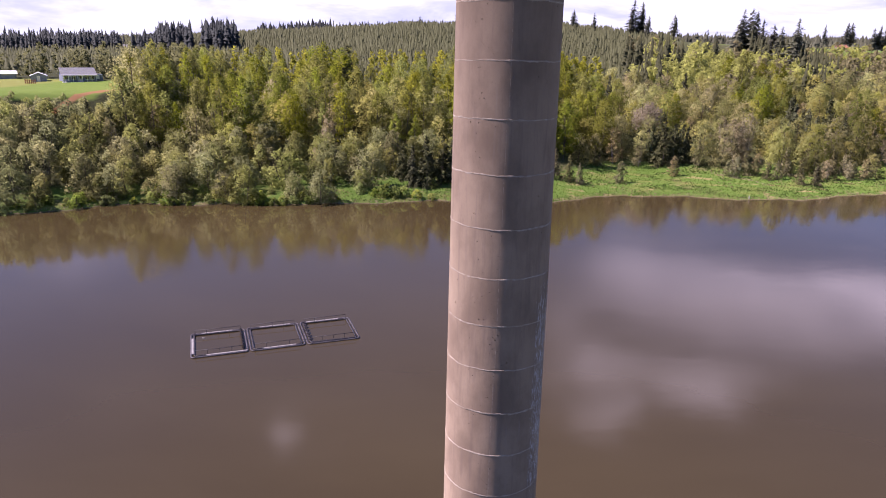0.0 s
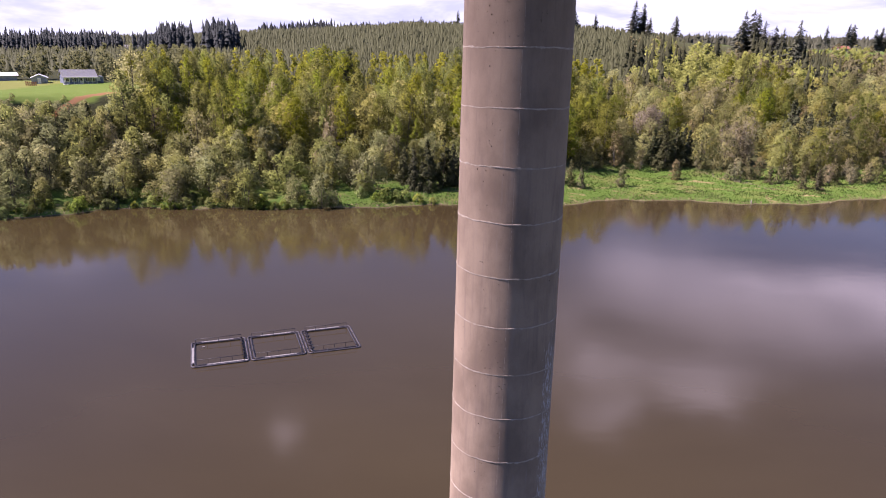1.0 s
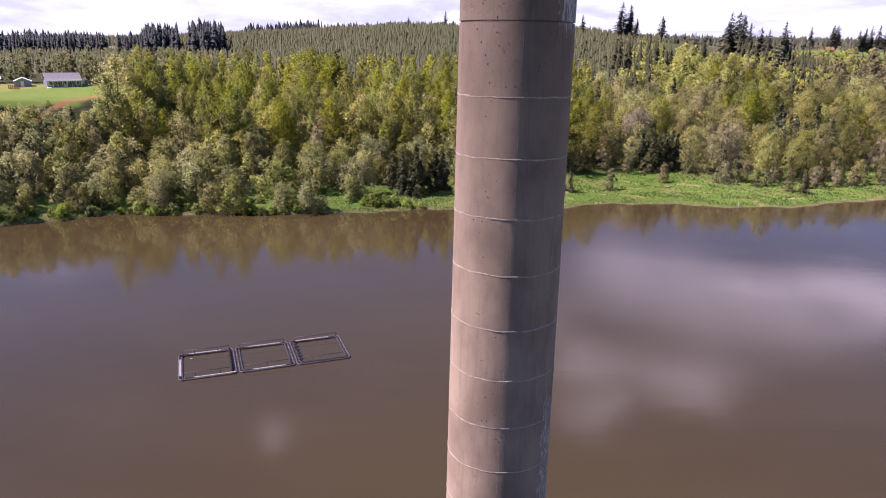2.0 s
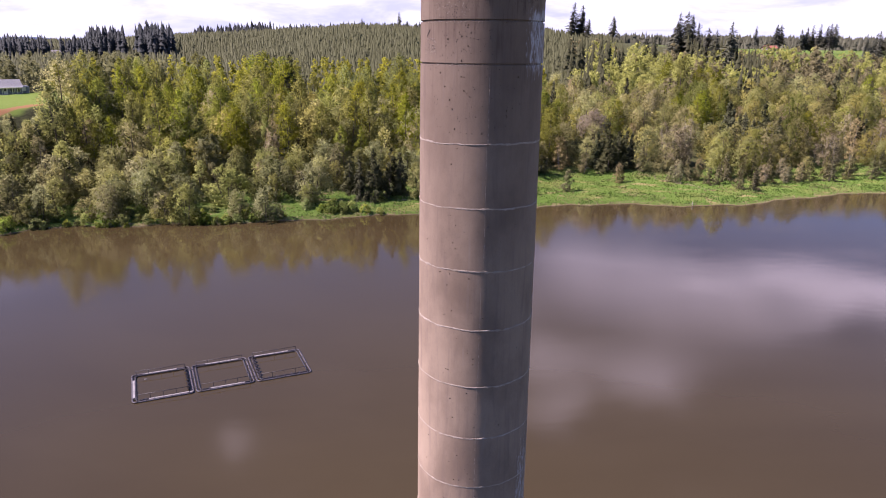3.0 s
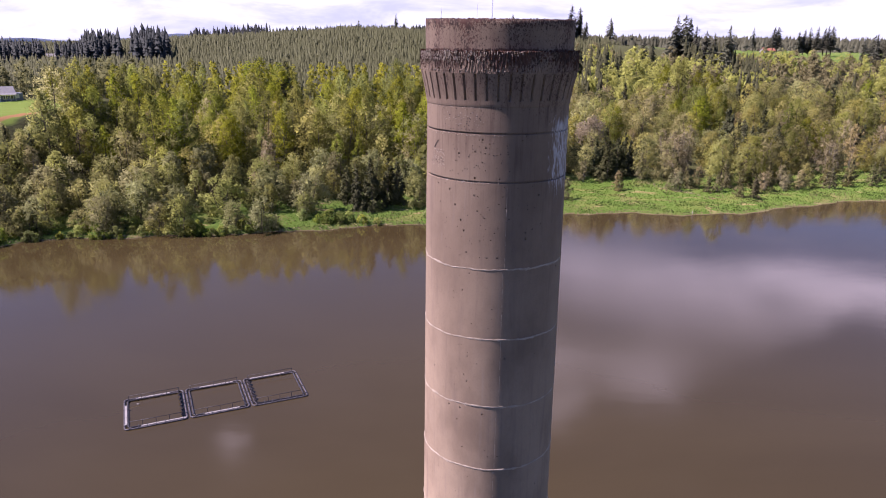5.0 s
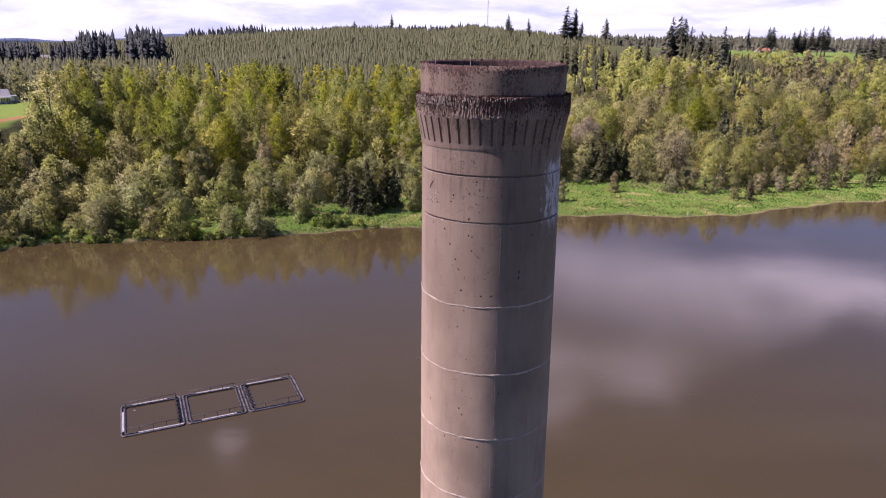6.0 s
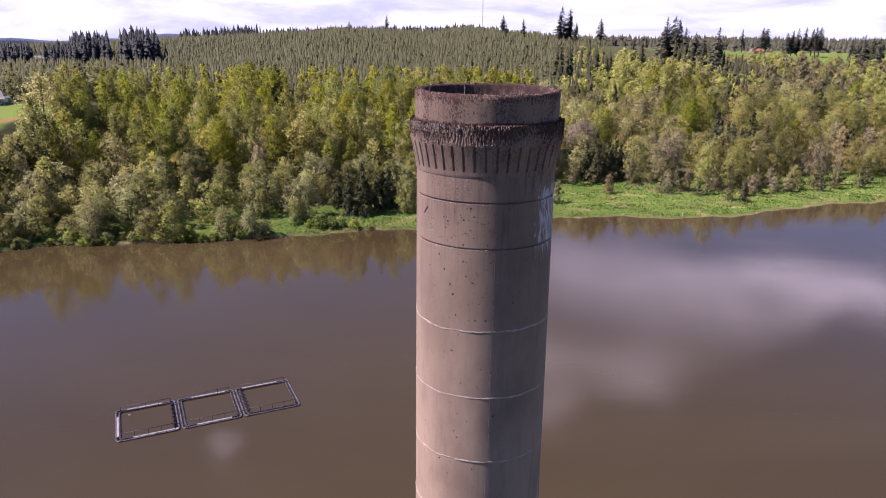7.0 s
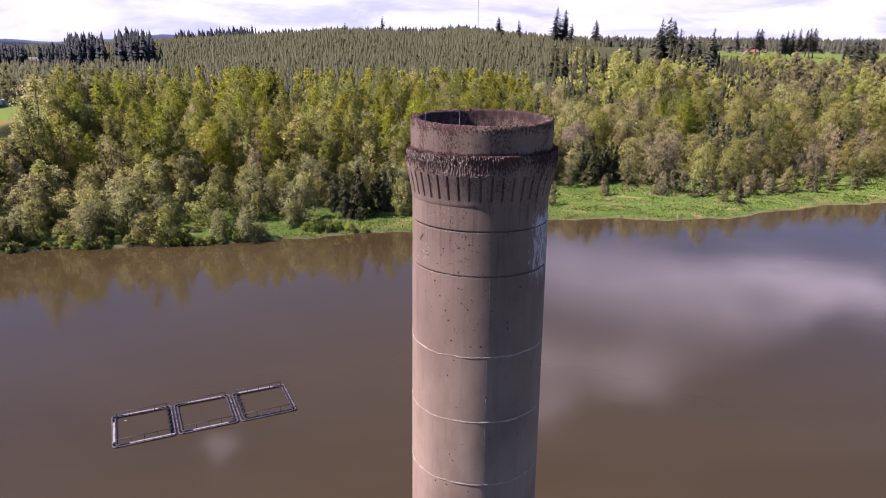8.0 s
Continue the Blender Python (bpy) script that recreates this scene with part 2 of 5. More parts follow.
def ground_material():
    m, n, shader = material("meadow_and_forest_floor", 0.95, 0.1)
    at = place_of(n)
    split = n.add("ShaderNodeSeparateXYZ")
    n.put(split.inputs[0], at)
    x, y, z = split.outputs
    patch, fine = n.noise(n.scaled(at, 0.09, 0.16, 0.3), 1.0, 6, 0.62, 0.5), n.noise(at, 1.6, 6, 0.7)
    grass = n.mix(n.span(fine, 0.3, 0.7), (0.062, 0.108, 0.017), (0.108, 0.176, 0.028))
    grass = n.mix(n.span(patch, 0.48, 0.66, 0.0, 0.8), grass, (0.15, 0.165, 0.042))
    grass = n.mix(n.span(n.noise(n.scaled(at, 0.20, 0.35, 1, (7, 3, 0)), 1.0, 5, 0.6), 0.57, 0.67, 0.0, 0.8), grass, (0.27, 0.21, 0.10))
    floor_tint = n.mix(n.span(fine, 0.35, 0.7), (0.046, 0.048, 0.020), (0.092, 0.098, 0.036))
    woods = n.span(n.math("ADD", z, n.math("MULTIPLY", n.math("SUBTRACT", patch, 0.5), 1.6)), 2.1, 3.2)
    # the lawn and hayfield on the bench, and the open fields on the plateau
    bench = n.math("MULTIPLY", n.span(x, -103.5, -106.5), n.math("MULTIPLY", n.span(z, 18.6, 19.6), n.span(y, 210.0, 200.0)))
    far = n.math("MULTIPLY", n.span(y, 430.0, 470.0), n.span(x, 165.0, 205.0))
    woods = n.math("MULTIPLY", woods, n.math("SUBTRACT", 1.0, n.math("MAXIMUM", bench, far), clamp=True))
    woods = n.math("MAXIMUM", woods, n.span(y, 60.0, 40.0))   # unseen near bank, coloured dark to throw less light on the stack
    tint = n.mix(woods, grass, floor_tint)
    tint = n.mix(n.math("MULTIPLY", bench, 0.75), tint, (0.235, 0.325, 0.055))
    hay = n.math("MULTIPLY", bench, n.span(x, -136.0, -141.0))
    tint = n.mix(hay, tint, (0.30, 0.31, 0.075))
    # bare clay in the cut below the lawn
    off = n.math("SUBTRACT", n.math("MULTIPLY_ADD", x, 0.909, 98.2), n.math("MULTIPLY_ADD", y, 0.42, -67.4))
    off = n.math("ADD", off, n.math("MULTIPLY", n.math("SUBTRACT", patch, 0.5), 3.0))
    cut = n.math("MULTIPLY", n.span(n.math("ABSOLUTE", off), 1.7, 0.7), n.math("MULTIPLY", n.span(y, 148.0, 152.0), n.span(y, 171.0, 167.0)))
    cut = n.math("MULTIPLY", cut, n.span(fine, 0.30, 0.44))
    tint = n.mix(cut, tint, (0.42, 0.21, 0.095))
    mud = n.span(n.math("ADD", z, n.math("MULTIPLY", n.math("SUBTRACT", fine, 0.5), 0.35)), 0.02, 0.16, 1.0, 0.0)
    tint = n.mix(mud, tint, (0.155, 0.115, 0.070))
    n.put(shader.inputs["Base Color"], tint)
    relief(n, shader, fine, 0.5, 0.12)
    return m


CONCRETE = concrete_material()
WATER = water_material()
GROUND = ground_material()
LIME = plain("pale_lime_crust", (0.47, 0.395, 0.325), (0.34, 0.28, 0.225), 6.0, 0.95, 0.1, 0.0, 0.6, 0.02)
MOSS = plain("brown_moss", (0.085, 0.038, 0.022), (0.045, 0.022, 0.017), 12.0, 0.97, 0.05, 0.0, 0.8, 0.03)
BLACK_PIPE = plain("black_plastic_pipe", (0.026, 0.024, 0.030), (0.05, 0.045, 0.052), 3.0, 0.5, 0.4)
GREY_PIPE = plain("sun_bleached_pipe", (0.090, 0.082, 0.095), (0.040, 0.036, 0.043), 3.0, 0.6, 0.4)
DECK = plain("pale_walkway_board", (0.28, 0.265, 0.265), (0.19, 0.18, 0.18), 4.0, 0.8, 0.2)
NET = plain("dark_bundled_net", (0.022, 0.020, 0.024), (0.045, 0.040, 0.045), 8.0, 0.9, 0.1, 0.0, 0.8, 0.03)
BARK = plain("grey_brown_bark", (0.13, 0.105, 0.085), (0.075, 0.060, 0.050), 3.0, 0.95, 0.1, 0.0, 0.7, 0.03)
PALE_BARK = plain("pale_alder_bark", (0.30, 0.28, 0.25), (0.17, 0.15, 0.13), 3.0, 0.95, 0.1, 0.0, 0.5, 0.02)
SIDING = plain("slate_blue_siding", (0.16, 0.18, 0.24), (0.20, 0.22, 0.28), 2.0, 0.7)
CREAM = plain("cream_painted_trim", (0.72, 0.70, 0.66), (0.62, 0.60, 0.57), 2.0, 0.6)
SHINGLE = plain("weathered_grey_shingle", (0.36, 0.34, 0.34), (0.46, 0.44, 0.44), 3.0, 0.9, 0.15, 0.0, 0.5, 0.03)
TIN = plain("white_tin_roof", (0.70, 0.71, 0.74), (0.60, 0.61, 0.64), 2.0, 0.45, 0.5)
GLASS = plain("dark_window_glass", (0.03, 0.035, 0.045), (0.05, 0.055, 0.065), 2.0, 0.08, 0.6, 0.0, 0.0)
MAST_STEEL = plain("dull_mast_steel", (0.17, 0.17, 0.19), (0.11, 0.11, 0.13), 9.0, 0.6, 0.4)
FENCE_WOOD = plain("red_brown_fence_wood", (0.33, 0.16, 0.085), (0.24, 0.12, 0.07), 4.0, 0.85)
RED_ROOF = plain("faded_red_roof", (0.32, 0.12, 0.08), (0.26, 0.11, 0.08), 3.0, 0.7)
DRIFTWOOD = plain("bleached_driftwood", (0.46, 0.42, 0.36), (0.33, 0.29, 0.24), 4.0, 0.9)
# the haze of distance is put into the mountains' pale blue
HILLS = plain("haze_tinted_blue_hills", (0.34, 0.39, 0.52), (0.38, 0.43, 0.55), 0.002, 1.0, 0.0, 0.0, 0.0)
WILLOW_LEAF = leaf_material("grey_willow_leaves", (0.315, 0.318, 0.114), (0.215, 0.220, 0.080))
COTTON_LEAF = leaf_material("young_yellow_green_leaves", (0.262, 0.276, 0.046), (0.182, 0.198, 0.035))
ALDER_LEAF = leaf_material("olive_alder_leaves", (0.405, 0.390, 0.125), (0.285, 0.280, 0.088))
TWIG_LEAF = leaf_material("bare_brown_twigs", (0.33, 0.285, 0.140), (0.23, 0.200, 0.096), 0.4)
BLOSSOM = leaf_material("pale_pink_blossom", (0.50, 0.42, 0.31), (0.34, 0.285, 0.205))
BUSH_LEAF = leaf_material("fresh_bush_leaves", (0.3, 0.34, 0.08), (0.15, 0.19, 0.045))
# far firs: the haze before them is put into a lighter needle colour
FAR_NEEDLES = leaf_material("haze_lightened_fir_needles", (0.130, 0.131, 0.085), (0.08, 0.082, 0.056), 0.25)
OLIVE_TWIG = leaf_material("olive_brown_twigs", (0.25, 0.24, 0.105), (0.165, 0.16, 0.068), 0.4)
# darker copy of the fir needles, the ridge firs' shade painted into its colour
SHADED_NEEDLES = leaf_material("shade_darkened_fir_needles", (0.036, 0.042, 0.040), (0.020, 0.024, 0.025), 0.1)
BROWN_NEEDLES = leaf_material("olive_brown_fir_needles", (0.165, 0.155, 0.064), (0.100, 0.096, 0.042), 0.25)
NEEDLES = leaf_material("dark_spruce_needles", (0.085, 0.092, 0.040), (0.050, 0.055, 0.025), 0.2)
YOUNG_NEEDLES = leaf_material("young_fir_needles", (0.092, 0.093, 0.048), (0.060, 0.061, 0.033), 0.2)
BLADE = leaf_material("spring_grass_blades", (0.125, 0.208, 0.032), (0.075, 0.138, 0.020))
RUSH = leaf_material("dark_rush_blades", (0.088, 0.150, 0.028), (0.055, 0.098, 0.018))
PALE_WEED = leaf_material("pale_dry_weeds", (0.55, 0.50, 0.36), (0.38, 0.33, 0.22), 0.2)
REED = leaf_material("dry_tan_reeds", (0.36, 0.30, 0.17), (0.20, 0.16, 0.09), 0.2)

# ---- building helpers ----
def mesh_of(name, verts, faces, mat, smooth=False, normals=None):
    me = bpy.data.meshes.new(name)
    me.from_pydata([tuple(v) for v in verts], [], [tuple(f) for f in faces])
    me.materials.append(mat)
    if smooth:
        me.polygons.foreach_set("use_smooth", [True] * len(me.polygons))
    me.update()
    if normals is not None:
        me.normals_split_custom_set_from_vertices(normals)
    return me


def part(name, bm, mat, parent, label=""):
    """One mesh object from a bmesh, a child of a thing or of a part."""
    me = bpy.data.meshes.new(name)
    bm.normal_update()
    bm.to_mesh(me)
    bm.free()
    me.materials.append(mat)
    return child(name, me, parent, label)


def child(name, me, parent, label=""):
    ob = new(name, me)
    ob.parent = parent
    return tagged(ob, label)


def thing(name, at, label, category, group="", turn=0.0):
    root = new(name)
    root.empty_display_size = 0.3
    root.matrix_basis = pose(*at, 0, 0, turn)
    return tagged(root, label, category, group)


def box(bm, x0, x1, y0, y1, z0, z1, bevel=0.0):
    made = bmesh.ops.create_cube(bm, size=1, matrix=Matrix.LocRotScale(((x0 + x1) / 2, (y0 + y1) / 2, (z0 + z1) / 2), None, (x1 - x0, y1 - y0, z1 - z0)))
    if bevel:
        edges = {e for v in made["verts"] for e in v.link_edges}
        bmesh.ops.bevel(bm, geom=list(edges), offset=bevel, segments=1, affect="EDGES")
    return made


def tube(points, radii, sides=6, close=False):
    """Vertices and faces of a pipe along points."""
    pts = [Vector(p) for p in points]
    count, verts, faces = len(pts), [], []
    for i, p in enumerate(pts):
        a = pts[(i - 1) % count] if (i or close) else p
        b = pts[(i + 1) % count] if (i < count - 1 or close) else p
        along = (b - a).normalized()
        side = along.cross(Vector((0, 0, 1)) if abs(along.z) < 0.9 else Vector((1, 0, 0))).normalized()
        over = side.cross(along)
        r = radii[i] if hasattr(radii, "__len__") else radii
        verts += [p + (side * math.cos(k * math.tau / sides) + over * math.sin(k * math.tau / sides)) * r for k in range(sides)]
    for i in range(count if close else count - 1):
        j = (i + 1) % count
        faces += [(i * sides + k, i * sides + (k + 1) % sides, j * sides + (k + 1) % sides, j * sides + k) for k in range(sides)]
    if not close:
        faces += [tuple(range(sides))[::-1], tuple((count - 1) * sides + k for k in range(sides))]
    return verts, faces


def joined(pieces):
    verts, faces = [], []
    for v, f in pieces:
        base = len(verts)
        verts += list(v)
        faces += [tuple(i + base for i in face) for face in f]
    return verts, faces


# ---- land and water ----
SHORE_X = (-700, -300, -160, -98, -88, -84, -71, -58, -44, -33, -22, -8, 14, 25, 31, 44, 61, 73, 85, 98, 113, 125, 160, 300, 700)
SHORE_Y = (20, 60, 88, 109, 116, 121.5, 124, 126, 128.4, 130.5, 134, 138, 140.5, 147, 149.7, 150.7, 149.2, 151.5, 156.8, 163, 168, 169.5, 178, 195, 230)
RIGHT = ((-40, 0), (0, 0), (1.2, 0.35), (6, 0.8), (25, 1.3), (38, 3.0), (60, 8), (90, 13), (130, 17), (190, 23.5), (260, 30), (320, 35.5), (400, 37.5), (900, 41), (5000, 44))
MIDDLE = ((-40, 0), (0, 0), (1.0, 0.4), (8, 1.1), (25, 3.5), (50, 9), (80, 15.5), (120, 21), (300, 27), (480, 33), (900, 34), (5000, 36))
LEFT = ((-40, 0), (0, 0), (1.0, 0.4), (10, 2.4), (30, 9), (45, 15), (54, 20.3), (60, 21), (130, 21.5), (200, 22.5), (340, 23.8), (480, 31), (600, 33), (5000, 36))


def shore(x):
    return np.interp(x, SHORE_X, SHORE_Y) + 0.8 * np.sin(x * 0.31) + 0.45 * np.sin(x * 0.83 + 1.0)


def height(x, y):
    """The ground's height over the pond's surface."""
    x, y = np.asarray(x, float), np.asarray(y, float)
    s = y - shore(x)
    a, b, c = (np.interp(s, [p[0] for p in row], [p[1] for p in row]) for row in (RIGHT, MIDDLE, LEFT))
    right = np.clip((x - 2) / 30, 0, 1)
    left = np.clip((-88 - x) / 14, 0, 1)
    z = a * right + b * (1 - right) * (1 - left) + c * left
    z = z + 19 * np.exp(-(((x + 40) / np.where(x < -40, 235, 170)) ** 2) - (((y - 660) / 240) ** 2)) * np.clip((s - 60) / 80, 0, 1)
    z = z + np.clip((s - 8) / 60, 0, 1) * (0.7 * np.sin(x * 0.045 + y * 0.03) + 0.5 * np.sin(x * 0.11 - y * 0.07)) * np.where(left > 0.5, 0.2, 1.0)
    z = z + np.clip(s / 4, 0, 1) * 0.16 * np.sin(x * 0.7 + 0.4 * y) * np.sin(y * 0.9)
    near = 19.0 - y + 2 * np.sin(x * 0.05)
    ends = np.maximum(-330 - x, x - 480)
    rim = np.maximum(near, ends)
    bank = np.where(rim > 0, np.minimum(2.2, rim * 0.35), -9)
    pond = np.maximum(-1.8, np.maximum(s, rim) * 0.25)
    return np.where(s > 0, z, np.where(rim > 0, bank, pond))


def ground():
    xs = np.unique(np.concatenate([np.arange(-200, 240, 2.2), np.geomspace(240, 4800, 26), -np.geomspace(200, 4800, 28)]))
    ys = np.unique(np.concatenate([np.arange(-40, 100, 7), np.arange(100, 205, 1.25), np.arange(205, 420, 5), np.geomspace(420, 4900, 40), -np.geomspace(40, 3000, 14)]))
    gx, gy = np.meshgrid(xs, ys)
    verts = np.stack([gx, gy, height(gx, gy)], -1).reshape(-1, 3)
    w, idx = len(xs), np.arange(len(xs) * len(ys)).reshape(len(ys), len(xs))
    faces = np.stack([idx[:-1, :-1], idx[:-1, 1:], idx[1:, 1:], idx[1:, :-1]], -1).reshape(-1, 4)
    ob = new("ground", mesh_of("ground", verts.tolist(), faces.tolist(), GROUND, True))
    tagged(ob, "green marsh meadow rising to a wooded hillside", "ground", kind="structure")


def water():
    xs, ys = np.linspace(-340, 490, 12), np.linspace(8, 235, 6)
    verts = [(x, y, 0.0) for y in ys for x in xs]
    faces = [(j * 12 + i, j * 12 + i + 1, (j + 1) * 12 + i + 1, (j + 1) * 12 + i) for j in range(5) for i in range(11)]
    tagged(new("water", mesh_of("water", verts, faces, WATER, True)), "still brown silty pond water reflecting clouds", "water", kind="structure")


def far_hills():
    verts, faces = [], []
    for i in range(121):
        a = radians(-60 + i)
        x, y = 4600 * math.sin(a), 4600 * math.cos(a)
        top = 48 + 22 * math.sin(i * 0.19) + 12 * math.sin(i * 0.47 + 1) + 5 * math.sin(i * 1.3)
        verts += [(x, y, 0), (x * 0.995, y * 0.995, 22 + top * 0.6), (x, y, 30 + top)]
        if i:
            k = 3 * i
            faces += [(k - 3, k, k + 1, k - 2), (k - 2, k + 1, k + 2, k - 1)]
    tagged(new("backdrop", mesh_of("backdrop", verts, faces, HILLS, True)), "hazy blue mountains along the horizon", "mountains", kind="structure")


ground()
water()
far_hills()

# ---- the concrete stack ----
JOINTS = (34.30, 33.05, 31.79, 30.54, 29.28, 28.07, 26.88, 25.72, 24.54, 23.36, 22.18, 21.0, 19.8)


def stack_radius(z):
    return 1.2 + 0.00475 * (38.24 - z)


def ring_grid(rows, sides, radius, wobble=0.0, seed=0, wave=None):
    """A bmesh sleeve: rows of heights, a radius for each height."""
    rng = random.Random(seed)
    bm = bmesh.new()
    rings = []
    for z in rows:
        r = radius(z)
        rings.append([bm.verts.new((
            (r + rng.uniform(-wobble, wobble)) * math.sin(k * math.tau / sides),
            -(r + rng.uniform(-wobble, wobble)) * math.cos(k * math.tau / sides),
            z + (wave(k, sides) if wave else 0))) for k in range(sides)])
    for a, b in zip(rings, rings[1:]):
        for k in range(sides):
            bm.faces.new((a[k], a[(k + 1) % sides], b[(k + 1) % sides], b[k]))
    return bm, rings


def pock(bm, rng, picked):
    """Press small tie holes and air pockets into the sleeve."""
    bmesh.ops.inset_individual(bm, faces=picked, thickness=0.014, depth=0.0)
    for f in picked:
        c = f.calc_center_median()
        squeeze = rng.choice((0.15, 0.22, 0.28, 0.36, 0.5))
        slip = Vector((0, 0, rng.uniform(-0.008, 0.008)))
        for v in f.verts:
            v.co = c + (v.co - c) * squeeze + slip
        for e in f.edges:
            e.smooth = False
    bmesh.ops.inset_individual(bm, faces=picked, thickness=0.002, depth=-0.030)


def crusty_ring(z, r, seed, thick=0.034):
    """A jagged lip of grout where two pours meet."""
    rng = random.Random(seed)
    sides = 420
    verts, faces = [], []
    drift = [0.010 * math.sin(3 * k * math.tau / sides + seed) + 0.006 * math.sin(11 * k * math.tau / sides) for k in range(sides)]
    raw = [[rng.random() for _ in range(sides)] for _ in range(3)]
    soft = [[sum(row[(k + d) % sides] for d in (-2, -1, 0, 1, 2)) / 5 for k in range(sides)] for row in raw]
    for k in range(sides):
        a = k * math.tau / sides
        zc, out = z + drift[k] + (soft[0][k] - 0.5) * 0.022 + rng.uniform(-0.004, 0.004), r - 0.001 + 0.011 * soft[1][k]
        half = thick * (0.25 + 1.0 * soft[2][k]) * rng.uniform(0.6, 1.4) * (0.85 + 0.15 * math.sin(2 * a + seed * 1.7))
        for dz, rr in ((-half * 1.6, r - 0.01), (-half * 0.4, out), (half * 0.5, out - 0.003), (half, r - 0.01)):
            verts.append((rr * math.sin(a), -rr * math.cos(a), zc + dz))
    for k in range(sides):
        for i in range(3):
            j = (k + 1) % sides
            faces.append((4 * k + i, 4 * j + i, 4 * j + i + 1, 4 * k + i + 1))
    return mesh_of("joint_ridge", verts, faces, LIME, True)


def smokestack():
    root = thing("smokestack", (0, 0, 0), "tall weathered concrete smokestack with horizontal pour joints", "smokestack")
    # poured lifts, top to bottom
    tops = [36.94, *JOINTS]
    for i, (top, low) in enumerate(zip(tops, [*JOINTS, 1.0])):
        rng = random.Random(40 + i)
        fine = low > 15
        steps = max(2, round((top - low) / (0.060 if fine else 1.5)))
        sides = 132 if fine else 96
        grooves = (36.53, 35.76)
        rows = [low + (top - low) * s / steps for s in range(steps + 1)]
        if i == 0:
            rows = [z for z in rows if all(abs(z - g) > 0.045 for g in grooves)]
            for g in grooves:
                rows += [g - 0.017, g - 0.013, g + 0.013, g + 0.017]
            rows.sort()
        offset = rng.uniform(-0.003, 0.003)

        def radius(z):
            r = stack_radius(z) + offset
            if i == 0 and any(abs(z - g) < 0.0145 for g in grooves):
                r -= 0.035
            return r

        bm, _ = ring_grid(rows, sides, radius, 0.0012 if fine else 0.0, 100 + i)
        for f in bm.faces:
            f.smooth = True
        for e in bm.edges:
            if i == 0 and all(any(abs(v.co.z - g) < 0.02 for g in grooves) for v in e.verts):
                e.smooth = False
        if fine:
            pool = [f for f in bm.faces if low + 0.1 < f.calc_center_median().z < top - 0.08 and f.calc_area() > 0.0025]
            strip = [f for f in pool if -0.62 < math.atan2(f.calc_center_median().x, -f.calc_center_median().y) < 0.10]
            pock(bm, rng, list(set(rng.sample(pool, 24 if i else 150) + rng.sample(strip, 10 if i else 30))))
        part("shaft_section", bm, CONCRETE, root)
    for i, z in enumerate(JOINTS[:-1]):
        child("joint_ridge", crusty_ring(z, stack_radius(z), 7 + i), root, "pale jagged grout ridge")
    # hairline form seam down the side that faces the pond's near bank
    for i, (top, low) in enumerate(zip(tops, JOINTS)):
        rng = random.Random(300 + i)
        a = 0.075 - 0.012 * i + rng.uniform(-0.012, 0.012)
        bm = bmesh.new()
        steps = 26
        left, right = [], []
        for s in range(steps + 1):
            z = low + 0.02 + (top - low - 0.04) * s / steps
            if i == 0:
                z = low + 0.02 + (35.70 - low) * s / steps
            r, w, j = stack_radius(z) + rng.choice((-0.004, 0.0015, 0.003, 0.004)), rng.uniform(0.0015, 0.004), rng.uniform(-0.0012, 0.0012)
            left.append(bm.verts.new((r * math.sin(a + j - w / 1.2), -r * math.cos(a + j - w / 1.2), z)))
            right.append(bm.verts.new((r * math.sin(a + j + w / 1.2), -r * math.cos(a + j + w / 1.2), z)))
        for s in range(steps):
            bm.faces.new((left[s], right[s], right[s + 1], left[s + 1]))
        part("form_seam", bm, LIME, root)
    # flared crown with upright slots
    sides = 528

    def slot(k, z):
        return 0.045 if k % 12 in (5, 6) and 37.035 < z < 37.435 else 0.0

    bm = bmesh.new()
    rng = random.Random(5)
    rows = [36.94, 36.97, 37.025, 37.045, 37.13, 37.22, 37.32, 37.425, 37.445, 37.48, 37.57, 37.67, 37.77]
    rings = []
    for z in rows:
        f = min(1.0, max(0.0, (z - 36.96) / 0.50))
        r0 = stack_radius(36.94) + (0.012 + 0.098 * f ** 1.25 if z > 36.95 else 0.006)
        ring = []
        for k in range(sides):
            a = k * math.tau / sides
            rag = rng.uniform(-0.012, 0.010) if z > 37.47 else 0.0
            r = r0 - slot(k, z) + rag
            ring.append(bm.verts.new((r * math.sin(a), -r * math.cos(a), z + (rng.uniform(-0.02, 0.012) if z > 37.75 else 0))))
        rings.append(ring)
    inner = [bm.verts.new((1.2 * math.sin(k * math.tau / sides), -1.2 * math.cos(k * math.tau / sides), 37.78)) for k in range(sides)]
    rings.append(inner)
    for a, b in zip(rings, rings[1:]):
        for k in range(sides):
            bm.faces.new((a[k], a[(k + 1) % sides], b[(k + 1) % sides], b[k]))
    part("flared_crown", bm, CONCRETE, root, "flared crown with upright slots and dark crust")
    # rim collar, open at the top
    bm = bmesh.new()
    rng = random.Random(6)
    sides = 180
    rings = []
    for r, z in ((1.228, 37.74), (1.232, 37.95), (1.236, 38.10), (1.238, 38.20), (1.232, 38.262), (1.20, 38.275), (1.10, 38.27), (1.085, 38.24), (1.08, 37.9), (1.07, 37.0), (1.05, 34.0), (1.0, 26.0)):
        rag = 0.007 if z > 38.15 else 0.002
        rings.append([bm.verts.new(((r + rng.uniform(-rag, rag)) * math.sin(k * math.tau / sides), -(r + rng.uniform(-rag, rag)) * math.cos(k * math.tau / sides), z + rng.uniform(-rag, rag) - (0.034 * math.cos(k * math.tau / sides) if z > 38.05 else 0.0))) for k in range(sides)])
